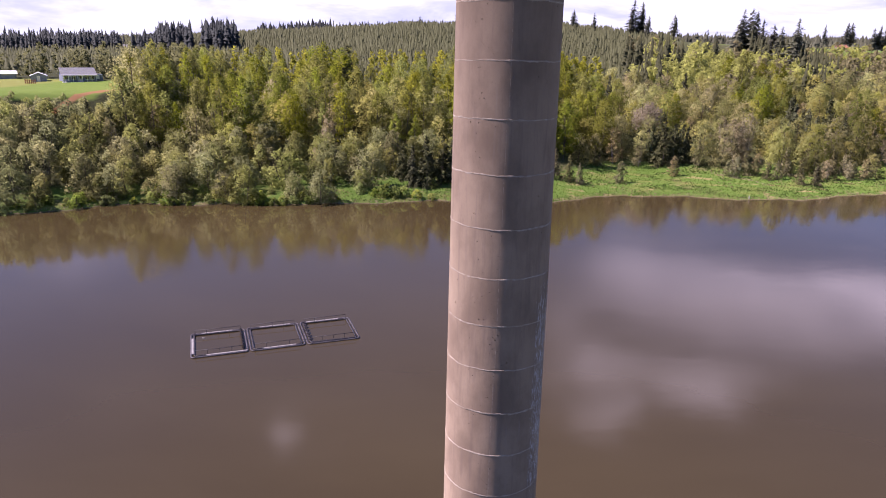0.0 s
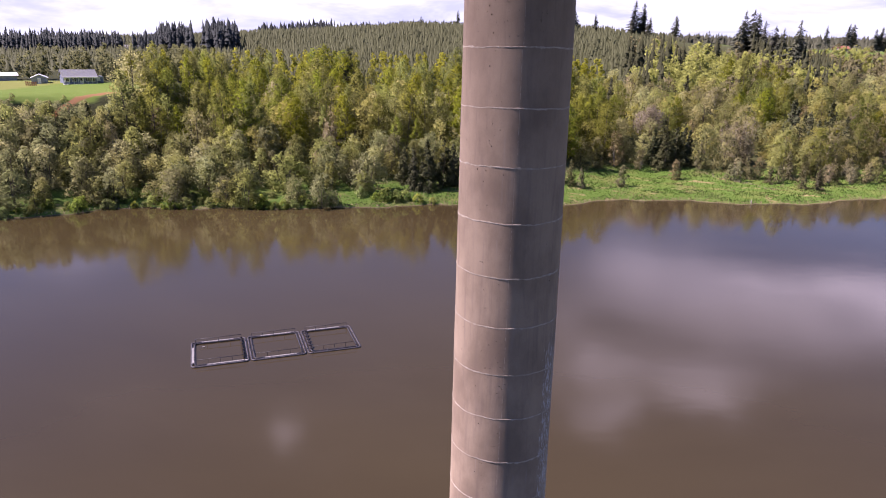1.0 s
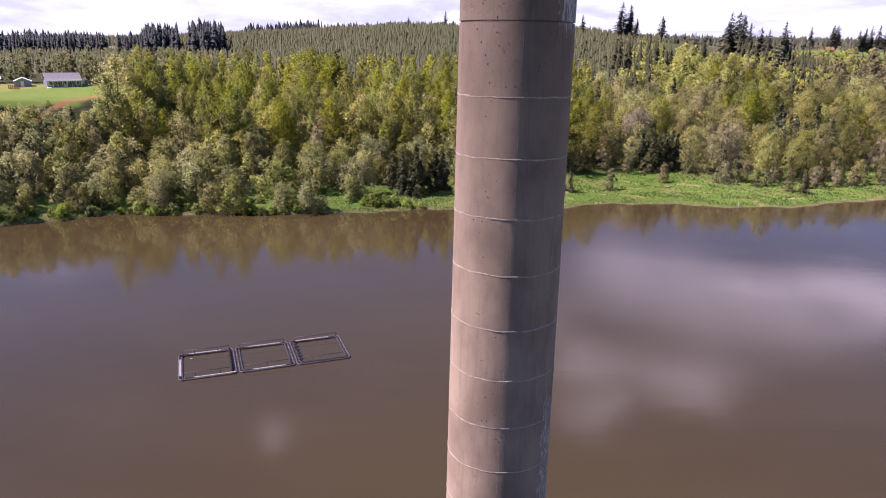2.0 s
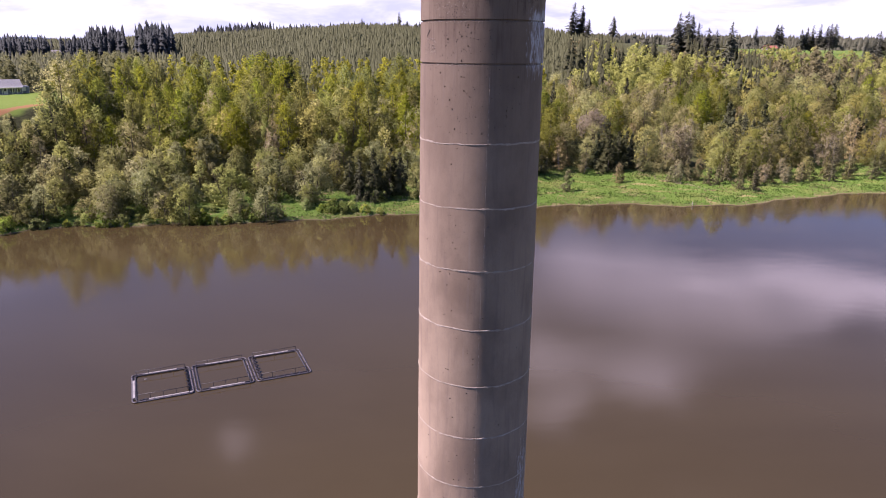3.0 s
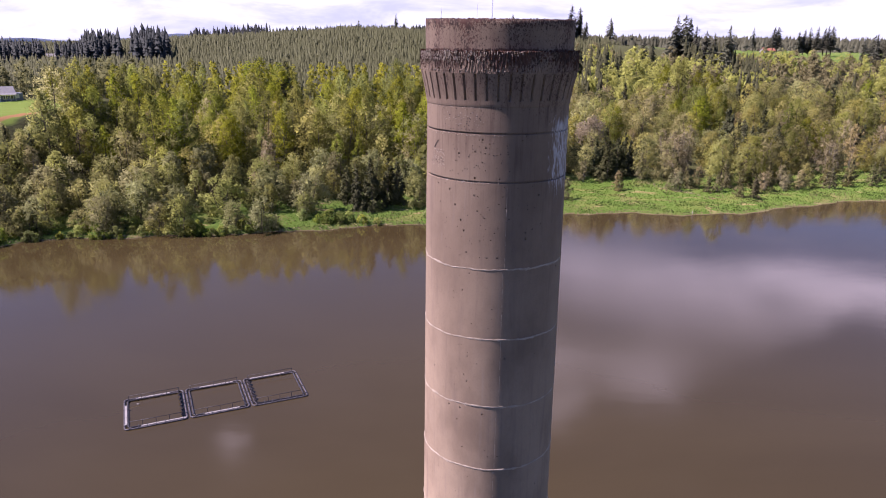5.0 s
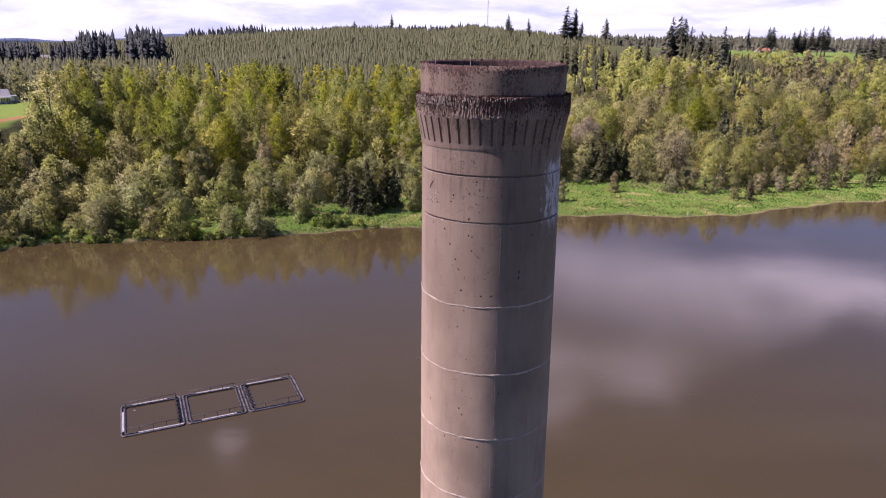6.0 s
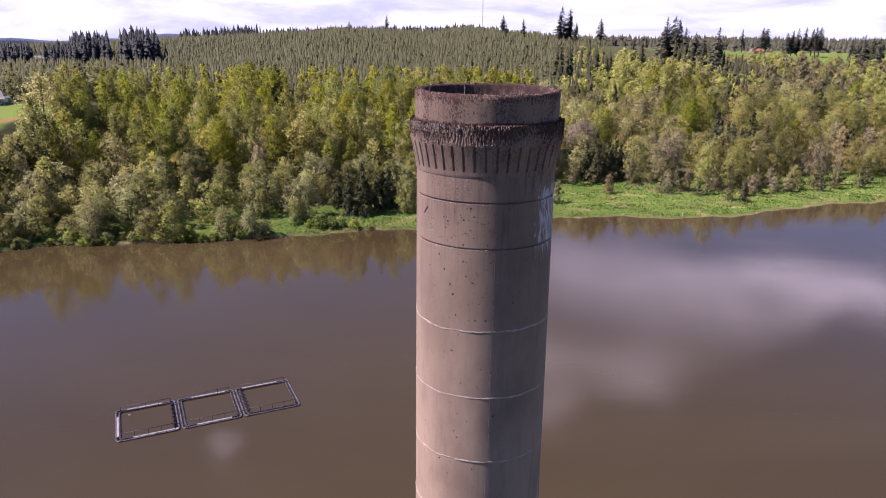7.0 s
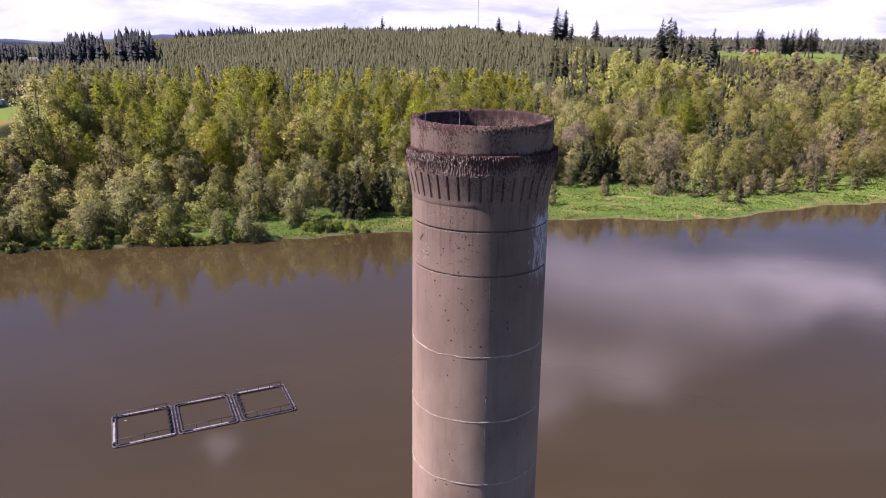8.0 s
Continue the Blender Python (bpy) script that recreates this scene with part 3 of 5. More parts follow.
    for a, b in zip(rings, rings[1:]):
        for k in range(sides):
            bm.faces.new((a[k], a[(k + 1) % sides], b[(k + 1) % sides], b[k]))
    for f in bm.faces:
        f.smooth = True
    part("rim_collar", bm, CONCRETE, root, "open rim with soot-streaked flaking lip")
    # moss and lichen lumps along the ledge and lip
    rng = random.Random(9)
    pieces = []
    for i in range(1500):
        a = rng.uniform(-math.pi, math.pi)
        if i < 1050:
            r, z, s = rng.uniform(1.25, 1.325), 37.775 + rng.uniform(-0.02, 0.01), rng.uniform(0.008, 0.024)
            if rng.random() < 0.45:
                r, z, s = 1.320 + rng.uniform(-0.008, 0.008), 37.775 - rng.random() ** 1.6 * 0.30, rng.uniform(0.006, 0.018)
        else:
            r, z, s = rng.uniform(1.09, 1.24), 38.272 - 0.034 * math.cos(a), rng.uniform(0.006, 0.018)
        c = Vector((r * math.sin(a), -r * math.cos(a), z))
        v = [c + Vector((p[0], p[1], p[2] * (2.2 if z < 37.7 else 1.0))) * s for p in ((1, 0, 0), (-0.4, 0.9, 0.1), (-0.5, -0.8, 0), (0.1, 0.1, rng.uniform(0.6, 1.1)), (0, 0, -0.5))]
        pieces.append((v, [(0, 1, 3), (1, 2, 3), (2, 0, 3), (1, 0, 4), (2, 1, 4), (0, 2, 4)]))
    v, f = joined(pieces)
    tagged(child("moss", mesh_of("moss", v, f, MOSS), root, "red-brown moss crusting the ledge"), kind="stuff")
    # lightning conductors on the rim
    for a, r, low, high in ((-0.42, 1.09, 37.6, 38.46), (-0.95, 1.21, 38.1, 38.42)):
        x, y = r * math.sin(a), -r * math.cos(a)
        v, f = tube([(x, y, low), (x, y, (low + high) / 2), (x + 0.01, y, high)], [0.0045, 0.004, 0.002], 6)
        child("lightning_rod", mesh_of("lightning_rod", v, f, DECK, True), root, "thin steel lightning rod")
    # spalled patches: pale flakes left standing and dark pits, with lichen on the ledge
    rng = random.Random(21)
    for name, mat, label, spots in (
            ("spalled_flakes", LIME, "pale chipped flakes on the upper lift", ((-1.13, -0.84, 35.92, 36.22, 110), (-0.85, -0.25, 36.60, 36.92, 46), (-1.2, 0.0, 35.72, 35.76, 50), (-1.2, 0.0, 36.48, 36.51, 46), (-1.2, -0.3, 36.91, 36.935, 40), (-1.3, -0.25, 37.60, 37.76, 120), (-1.35, -0.55, 37.64, 37.77, 150), (-1.3, 0.2, 37.71, 37.77, 60), (-1.3, 0.0, 37.475, 37.50, 40))),
            ("spalled_pits", NET, "dark chipped pits on the upper lift", ((-1.05, -0.86, 35.98, 36.2, 16), (-0.9, -0.25, 36.55, 36.92, 60), (-0.7, 0.15, 35.85, 36.45, 45), (-0.9, 0.5, 34.5, 35.7, 45)))):
        pieces = []
        for a0, a1, z0, z1, count in spots:
            for k in range(count):
                a, z = rng.uniform(a0, a1), rng.uniform(z0, z1)
                r = stack_radius(z) + 0.001 if z < 36.94 else 1.335 - 0.05 * (37.75 - z)
                c, s = math.cos(a), math.sin(a)
                wide, tall = (rng.uniform(0.005, 0.020), rng.uniform(0.005, 0.016)) if z < 37 else (rng.uniform(0.004, 0.012), rng.uniform(0.008, 0.032))
                ring = []
                for q in range(5):
                    t = q * math.tau / 5 + rng.uniform(-0.4, 0.4)
                    u, w = wide * math.cos(t) * rng.uniform(0.6, 1.2), tall * math.sin(t) * rng.uniform(0.6, 1.2)
                    ring.append(((r - 0.004) * s + u * c, -(r - 0.004) * c + u * s, z + w))
                tip = ((r + 0.005) * s, -(r + 0.005) * c, z)
                pieces.append((ring + [tip], [(q, (q + 1) % 5, 5) for q in range(5)]))
        v, f = joined(pieces)
        tagged(child(name, mesh_of(name, v, f, mat), root, label), kind="stuff")
    # scratched slash on the upper lift
    bm = bmesh.new()
    a0, a1 = -1.09, -1.00
    quad = []
    for a, z in ((a0, 36.24), (a0 + 0.012, 36.235), (a1 + 0.022, 36.365), (a1 + 0.010, 36.37)):
        r = stack_radius(36.2) + 0.006
        quad.append(bm.verts.new((r * math.sin(a), -r * math.cos(a), z)))
    bm.faces.new(quad)
    part("scratch", bm, NET, root, "dark slanting scratch")


smokestack()


# ---- floating net pens ----
def rounded(x0, x1, y0, y1, r, z):
    pts = []
    for cx, cy, a0 in ((x1 - r, y0 + r, -90), (x1 - r, y1 - r, 0), (x0 + r, y1 - r, 90), (x0 + r, y0 + r, 180)):
        pts += [(cx + r * math.cos(radians(a0 + d)), cy + r * math.sin(radians(a0 + d)), z) for d in (0, 30, 60, 90)]
    return pts


PEN_W, PEN_D = 6.28, 7.0


def net_pen(at, turn, boards, bundles, label):
    """boards: pale walkway stretches as side, from, to; bundles: the sides that carry bundled net."""
    root = thing("net_pen", at, label, "net pen", "row of floating net pens", turn)
    w, d = PEN_W, PEN_D
    for name, inset, r, mat, lab in (("outer_float", 0.10, 0.095, GREY_PIPE, "sun-bleached grey float pipe"), ("inner_float", 0.44, 0.095, BLACK_PIPE, "black float pipe")):
        v, f = tube(rounded(inset, w - inset, inset, d - inset, 0.32, 0.06), r, 8, True)
        child(name, mesh_of(name, v, f, mat, True), root, lab)
    for side, a, b in boards:
        bm = bmesh.new()
        length = (b - a) * (w if side in "nf" else d)
        if side in "nf":
            x0, y0 = a * w, 0.17 if side == "n" else d - 0.43
            box(bm, x0, x0 + length, y0, y0 + 0.21, 0.14, 0.19, 0.012)
        else:
            x0, y0 = 0.15 if side == "l" else w - 0.43, a * d
            box(bm, x0, x0 + 0.22, y0, y0 + length, 0.14, 0.19, 0.012)
        part("walkway", bm, DECK, root, "pale walkway board")
    # brackets that clamp the two floats
    for i in range(7):
        for y0 in (0.02, d - 0.62):
            bm = bmesh.new()
            x0 = 0.5 + i * (w - 1.08) / 6
            box(bm, x0, x0 + 0.08, y0, y0 + 0.6, 0.14, 0.19, 0.008)
            part("bracket", bm, BLACK_PIPE, root)
    for i in range(4):
        for x0 in (0.02, w - 0.62):
            bm = bmesh.new()
            y0 = 0.7 + i * (d - 1.48) / 3
            box(bm, x0, x0 + 0.6, y0, y0 + 0.08, 0.14, 0.19, 0.008)
            part("bracket", bm, BLACK_PIPE, root)
    # guard rails along the near and far floats
    for y0 in (0.52, d - 0.52):
        for i in range(5):
            x0 = 0.55 + i * (w - 1.1) / 4
            v, f = tube([(x0, y0, 0.1), (x0, y0, 0.70)], 0.030, 6)
            child("rail_post", mesh_of("rail_post", v, f, BLACK_PIPE, True), root)
        v, f = tube([(0.5, y0, 0.70), (w * 0.5, y0, 0.688), (w - 0.5, y0, 0.70)], 0.030, 6)
        child("top_rail", mesh_of("top_rail", v, f, BLACK_PIPE, True), root)
    # net that hangs in folds over the side floats
    rng = random.Random(int(at[0] * 10))
    for side in bundles:
        x0 = 0.52 if side == "l" else w - 0.52
        pts = [(x0 + (0.10 if side == "l" else -0.10) * math.sin(i * math.pi / 2) + rng.uniform(-0.02, 0.02), 0.55 + i * (d - 1.1) / 26, 0.28 + 0.10 * math.sin(i * math.pi / 2)) for i in range(27)]
        v, f = tube(pts, [0.06 + 0.04 * abs(math.sin(i * math.pi / 4)) for i in range(27)], 7)
        child("bundled_net", mesh_of("bundled_net", v, f, NET, True), root, "dark net bundled in folds")
    return root


PEN_AT, PEN_TURN = Vector((-32.90, 50.45, 0.0)), 23.8
STEP = Vector((math.cos(radians(PEN_TURN)), math.sin(radians(PEN_TURN)), 0)) * 6.42
net_pen(PEN_AT, PEN_TURN, (("n", 0.27, 0.97), ("f", 0.20, 0.78), ("l", 0.14, 0.76)), "r", "black floating net pen with pale walkways on three sides")
net_pen(PEN_AT + STEP, PEN_TURN, (("n", 0.24, 0.82), ("f", 0.25, 0.84)), "", "black floating net pen with walkways front and back")
net_pen(PEN_AT + STEP * 2, PEN_TURN, (("f", 0.13, 0.78),), "l", "black floating net pen with a bare front float")
# couplings between neighbouring pens
for k in range(2):
    for along in (0.18, 0.5, 0.82):
        p = PEN_AT + STEP * (k + 1) + Vector((-math.sin(radians(PEN_TURN)), math.cos(radians(PEN_TURN)), 0)) * PEN_D * along
        bm = bmesh.new()
        box(bm, -0.36, 0.10, -0.06, 0.06, 0.195, 0.235, 0.008)
        me = bpy.data.meshes.new("pen_coupling")
        bm.to_mesh(me)
        bm.free()
        me.materials.append(BLACK_PIPE)
        ob = new("pen_coupling", me)
        ob.matrix_basis = pose(*p, 0, 0, PEN_TURN)
        tagged(ob, "black strap coupling two net pens", "coupling", "pen couplings")
# a white marker float inside the first pen
bm = bmesh.new()
bmesh.ops.create_uvsphere(bm, u_segments=12, v_segments=8, radius=0.10, matrix=Matrix.Diagonal((1.6, 0.8, 0.5, 1)))
me = bpy.data.meshes.new("marker_float")
bm.to_mesh(me)
bm.free()
me.materials.append(DECK)
ob = new("marker_float", me)
ob.matrix_basis = Matrix.Translation(PEN_AT + Vector((-0.9, 5.6, 0.05)))
tagged(ob, "small white float drifting inside the pen", "float")

# ---- trees ----
def cards(centres, radii, count, size, rng, flat=0.35, low=-0.5, slim=1.0):
    """Leaf clumps scattered over blobs: broad ones inside, fine ones on the skin. Vertices, faces and normals."""
    centres, radii = np.asarray(centres, float), np.asarray(radii, float)
    weight = radii ** 2 / (radii ** 2).sum()
    pick = rng.choice(len(centres), count, p=weight)
    way = rng.normal(size=(count, 3))
    way /= np.linalg.norm(way, axis=1, keepdims=True)
    way[:, 2] = np.where(way[:, 2] < low, -way[:, 2], way[:, 2])
    inner = np.arange(count) < count * 0.2
    reach = np.where(inner, rng.uniform(0.1, 0.7, count), rng.uniform(0.6, 1.15, count))
    at = centres[pick] + way * (radii[pick] * reach)[:, None]
    facing = way + rng.normal(size=(count, 3)) * flat
    facing /= np.linalg.norm(facing, axis=1, keepdims=True)
    side = np.cross(facing, rng.normal(size=(count, 3)))
    side /= np.linalg.norm(side, axis=1, keepdims=True)
    over = np.cross(facing, side)
    s = (size * rng.uniform(0.55, 1.35, count) * np.where(inner, 1.9, 0.85))[:, None]
    lift = facing * s * 0.4
    verts = np.stack([at - side * s - over * s * 0.5 * slim, at + over * s * 1.1 * slim + lift, at + side * s - over * s * 0.6 * slim - lift * 0.5], 1).reshape(-1, 3)
    faces = np.arange(count * 3).reshape(-1, 3)
    # the clump's shading follows the swell of the whole crown
    top, foot = at.max(axis=0), at.min(axis=0)
    away = (at - (top + foot) / 2) / ((top - foot) / 2) ** 2
    away /= np.linalg.norm(away, axis=1, keepdims=True) + 1e-6
    swell = away * 0.52 + way * 0.24 + rng.normal(size=(count, 3)) * 0.20 + np.array([-0.05, -0.15, 0.5])
    swell /= np.linalg.norm(swell, axis=1, keepdims=True)
    corner = verts.reshape(-1, 3, 3)
    turn = (np.cross(corner[:, 1] - corner[:, 0], corner[:, 2] - corner[:, 0]) * swell).sum(axis=1) < 0
    faces[turn] = faces[turn][:, ::-1]
    return verts.tolist(), faces.tolist(), np.repeat(swell, 3, axis=0).tolist()


def limbs(height_, spread, thick, count, rng, first=0.25, lean=0.6, stems=1):
    """A tapered trunk or several stems with limbs."""
    pieces = []
    for st in range(stems):
        ang, off = rng.uniform(0, math.tau), (0.0 if stems == 1 else rng.uniform(0.15, 0.6))
        top = Vector((math.cos(ang), math.sin(ang), 0)) * (off + (0.0 if stems == 1 else spread * rng.uniform(0.15, 0.5))) + Vector((0, 0, height_ * rng.uniform(0.82, 0.97)))
        foot = Vector((math.cos(ang), math.sin(ang), 0)) * off * 0.5 + Vector((0, 0, -0.4))
        mid = foot.lerp(top, 0.5) + Vector((rng.uniform(-1, 1), rng.uniform(-1, 1), 0)) * 0.03 * height_
        t = thick / math.sqrt(stems)
        line = [foot, foot.lerp(mid, 0.5), mid, mid.lerp(top, 0.5), top]
        pieces.append(tube(line, [t * 1.25, t, t * 0.75, t * 0.45, t * 0.12], 6))
        for i in range(max(2, count // stems)):
            f = rng.uniform(first, 0.92)
            a = rng.uniform(0, math.tau)
            base = foot.lerp(top, f)
            reach = spread * (1.05 - 0.7 * f) * rng.uniform(0.6, 1.0)
            tip = base + Vector((math.cos(a) * reach, math.sin(a) * reach, reach * lean * rng.uniform(0.7, 1.5)))
            bend = base.lerp(tip, 0.5) + Vector((0, 0, -0.08 * reach))
            pieces.append(tube([base, bend, tip], [t * (0.5 - 0.35 * f), t * (0.32 - 0.2 * f), t * 0.06], 3))
    return joined(pieces)


def dome(h, w, low, count, rng, shape="dome"):
    """Blob centres and radii for a crown."""
    centres, radii = [], []
    for i in range(count):
        f = (i + rng.uniform(0, 1)) / count
        if shape == "dome":
            half = math.sqrt(max(0.02, 1 - (f * 1.14 - 0.15) ** 2)) * w / 2
            if f < 0.15:
                half *= 0.8
        elif shape == "cone":
            half = w / 2 * (1.0 - f) ** 0.85 + 0.02 * w
        else:
            half = w / 2 * (math.sin(math.pi * min(1.0, 0.14 + f * 0.87)) ** 0.6) * (1.0 - 0.2 * f)
        a = rng.uniform(0, math.tau)
        r = half * math.sqrt(rng.uniform(0.06, 0.80))
        size = (0.18 if shape == "dome" else 0.17) * w * rng.uniform(0.7, 1.25) * (1.0 - 0.3 * f)
        if shape == "cone":
            size = w * (0.20 - 0.15 * f) * rng.uniform(0.8, 1.2)
        centres.append((math.cos(a) * r, math.sin(a) * r, low + (h - low) * f - size * 0.5))
        radii.append(size)
    return centres, radii


def broadleaf(name, label, group, h, w, low, leaf, bark, count, size, seed, shape="dome", blobs=30, stems=1, thick=0.2, first=0.25, slim=1.0, flat=0.7):
    rng, r = np.random.default_rng(seed), random.Random(seed)
    root = thing(name, (0, 0, 0), label, "tree", group)
    v, f = limbs(h, w * 0.45, thick, 9, r, first, 0.7, stems)
    child("trunk", mesh_of("trunk", v, f, bark, True), root)
    centres, radii = dome(h, w, low, blobs, r, shape)
    v, f, n = cards(centres, radii, count, size, rng, flat, -0.6, slim)
    child("crown", mesh_of("crown", v, f, leaf, True, n), root)
    return root


def spruce_faces(h, w, tiers, blades, rng, droop=0.35, start=0.06, taper=0.85, ragged=0.72):
    """Whorls of drooping needle sprays."""
    verts, faces, normals = [], [], []
    for i in range(tiers):
        f = (i + 0.5) / tiers
        z = h * (start + (1 - start) * f)
        n = max(3, round(blades * (1 - 0.55 * f)))
        for k in range(n):
            a = rng.uniform(0, math.tau)
            side = 1.0 + 0.6 * (1.0 - ragged) * math.sin(3 * a + 5 * f)
            out = (w / 2 * ((1 - f) ** taper) * side + 0.03 * w) * rng.uniform(0.45, 1.15)
            wide = out * rng.uniform(0.09, 0.20) + 0.05
            c, s = math.cos(a), math.sin(a)
            zb = z + rng.uniform(-1.6, 1.6) * h / tiers
            base = len(verts)
            verts += [(c * out * 0.08, s * out * 0.08, zb + 0.12 * out),
                      (c * out * 0.62 - s * wide, s * out * 0.62 + c * wide, zb - droop * out * 0.55),
                      (c * out, s * out, zb - droop * out * rng.uniform(0.5, 1.0)),
                      (c * out * 0.62 + s * wide, s * out * 0.62 - c * wide, zb - droop * out * 0.45)]
            faces.append((base, base + 3, base + 2, base + 1))
            normals += [Vector((c + rng.uniform(-0.5, 0.5), s + rng.uniform(-0.5, 0.5), 0.7 + rng.uniform(-0.4, 0.4))).normalized()] * 4
    base = len(verts)
    verts += [(0.05 * w, 0, h * 0.93), (-0.03 * w, 0.04 * w, h * 0.93), (-0.03 * w, -0.04 * w, h * 0.93), (0, 0, h * 1.02)]
    faces += [(base, base + 1, base + 3), (base + 1, base + 2, base + 3), (base + 2, base, base + 3)]
    normals += [Vector(p).normalized() for p in ((1, 0, 0.3), (-0.6, 0.8, 0.3), (-0.6, -0.8, 0.3), (0, 0, 1))]
    return verts, faces, normals


def conifer(name, label, group, h, w, tiers, blades, leaf, seed, droop=0.35, start=0.06, taper=0.85, ragged=0.72):
    r = random.Random(seed)
    root = thing(name, (0, 0, 0), label, "tree", group)
    v, f = tube([(0, 0, -0.4), (0, 0, h * 0.5), (0, 0, h * 0.97)], [0.018 * h, 0.011 * h, 0.02], 6)
    child("trunk", mesh_of("trunk", v, f, BARK, True), root)
    v, f, n = spruce_faces(h, w, tiers, blades, r, droop, start, taper, ragged)
    child("crown", mesh_of("crown", v, f, leaf, True, n), root)
    return root


def spread(kinds, places, seed):
    """Stand copies of the kinds at (x, y, scale) places, each on the ground."""
    r = random.Random(seed)
    unused = list(kinds)
    for x, y, s in places:
        kind = r.choice(kinds)
        m = pose(x, y, float(height(x, y)) - 0.05, r.uniform(-3, 3), r.uniform(-3, 3), r.uniform(0, 360)) @ Matrix.Diagonal((s * r.uniform(0.9, 1.12), s * r.uniform(0.9, 1.12), s, 1))
        if kind in unused:
            unused.remove(kind)
            kind.matrix_basis = m
        else:
            twin = copy_thing(kind, Matrix())
            twin.matrix_basis = m
    for kind in unused:
        for o in (*kind.children_recursive, kind):
            bpy.data.objects.remove(o)


def in_view(x, y, margin=1.0):
    """The wedge of land that the pond's near bank looks out on."""
    return -0.79 * margin * (y + 14) - 2 < x < 0.72 * margin * (y + 14) + 3


def scatter(x0, x1, s0, s1, gap, seed, keep):
    """Jittered places (x, y) behind the shoreline."""
    r = random.Random(seed)
    out = []
    x = x0
    while x < x1:
        s = s0
        while s < s1:
            px = x + r.uniform(-0.5, 0.5) * gap
            py = float(shore(px)) + s + r.uniform(-0.5, 0.5) * gap
            if in_view(px, py) and keep(px, py, py - float(shore(px)), r):
                out.append((px, py))
            s += gap
        x += gap
    return out


def value(x, y, size, seed=0.0):
    return noise.noise(Vector((x / size + seed, y / size - seed, seed * 1.7)))


WILLOWS = [broadleaf("willow_tree", "grey-green willow in young leaf on the pond bank", "bank willows", (9.0, 8.0, 9.5, 8.5, 9.0)[i], (7.2, 9.0, 6.4, 8.2, 7.6)[i], 0.3, WILLOW_LEAF, BARK, 1850, 0.17, 10 + i, "dome", 46, 3, 0.16, 0.15) for i in range(5)]
COTTONWOODS = [broadleaf("cottonwood_tree", "tall yellow-green cottonwood in fresh leaf", "cottonwoods", 19.0, (9.5, 12.0, 8.4, 11.0, 10.2)[i], (2.5, 3.5, 2.0, 4.0, 5.0)[i], COTTON_LEAF, BARK, 2600, 0.18, 30 + i, "spire", 64, 1 + i % 2, 0.20, 0.18) for i in range(5)]
ALDERS = [broadleaf("alder_tree", "rounded olive-green alder on the slope", "alders", 12.0, (9.0, 11.0, 10.0, 12.0, 9.5)[i], 0.6, ALDER_LEAF, BARK, 2100, 0.18, 50 + i, "dome", 50, 1, 0.15, 0.2) for i in range(5)]
TWIGGY = [broadleaf("bare_tree", "twiggy brown tree barely in leaf", "bare trees", 11.0, (5.6, 7.0, 6.2, 7.6)[i], 1.2, TWIG_LEAF, PALE_BARK, 1700, 0.21, 70 + i, "spire" if i % 2 else "dome", 44, 3, 0.13, 0.15, 0.28, 0.8) for i in range(4)]
SPRUCES = [broadleaf("spruce_tree", "dark green spruce among the broadleaf trees", "spruces", 12.0, (5.2, 6.2, 4.6, 5.6)[i], 0.3, NEEDLES, BARK, 1900, 0.25, 90 + i, "cone", 70, 1, 0.14, 0.1, 0.8) for i in range(4)]
YOUNG_FIRS = [broadleaf("young_fir", "young olive-brown fir at the edge of the marsh", "young firs", 5.4, (3.4, 4.0, 3.0)[i], 0.0, BROWN_NEEDLES, BARK, 900, 0.14, 96 + i, "cone", 50, 1, 0.07, 0.1, 0.7) for i in range(3)]
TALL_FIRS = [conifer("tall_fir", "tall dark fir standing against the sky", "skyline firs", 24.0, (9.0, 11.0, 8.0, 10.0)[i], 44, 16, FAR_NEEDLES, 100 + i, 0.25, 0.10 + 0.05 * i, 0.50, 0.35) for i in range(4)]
MEADOW_TREES = [broadleaf("meadow_shrub", "shrubby olive-brown young tree on the marsh grass", "meadow shrubs", 5.0, 3.2, 0.1, OLIVE_TWIG, BARK, 900, 0.15, 110 + i, "spire", 40, 4, 0.06, 0.1, 0.6) for i in range(4)]
BUSHES = [broadleaf("bush", "fresh green bush at the water's edge", "bank bushes", 2.4, 3.4, 0.0, BUSH_LEAF, BARK, 600, 0.14, 120 + i, "dome", 30, 4, 0.07, 0.1) for i in range(4)]

rnd = random.Random(77)


def clear_of_house(x, y):
    sight = (x + 1) / (y + 16)   # the gap through which the farmhouse shows
    return not (sight < -0.550 and 128 < y < 210 and float(height(x, y)) > 9)


def below_lawn(x, y):
    return (x + 1) / (y + 16) < -0.55 and 9 <= float(height(x, y)) < 19.6 and not (-111 < x < -102 and 151 < y < 167)


# willows crowd the bank
spots = scatter(-150, -2, 2.5, 36, 4.9, 1, lambda x, y, s, r: (s > 4 + 5 * value(x, y, 11) or x < -38) and not (-30 < x < -2 and s < 9) and not (-28 < x < -7 and s < 22) and math.hypot(x + 49.5, y - 138) > 7.5 and clear_of_house(x, y))
spots += scatter(-150, -88, 24, 56, 4.0, 14, lambda x, y, s, r: below_lawn(x, y))
spread(WILLOWS, [(x, y, min(rnd.uniform(0.62, 1.15) * (0.85 if y - shore(x) < 8 else 1.0), max(0.22, (20.2 - float(height(x, y))) / 9.0) if x < -88 else 9.0)) for x, y in spots][:290], 2)
round_willow = copy_thing(WILLOWS[1], Matrix())   # one broad dome stands out
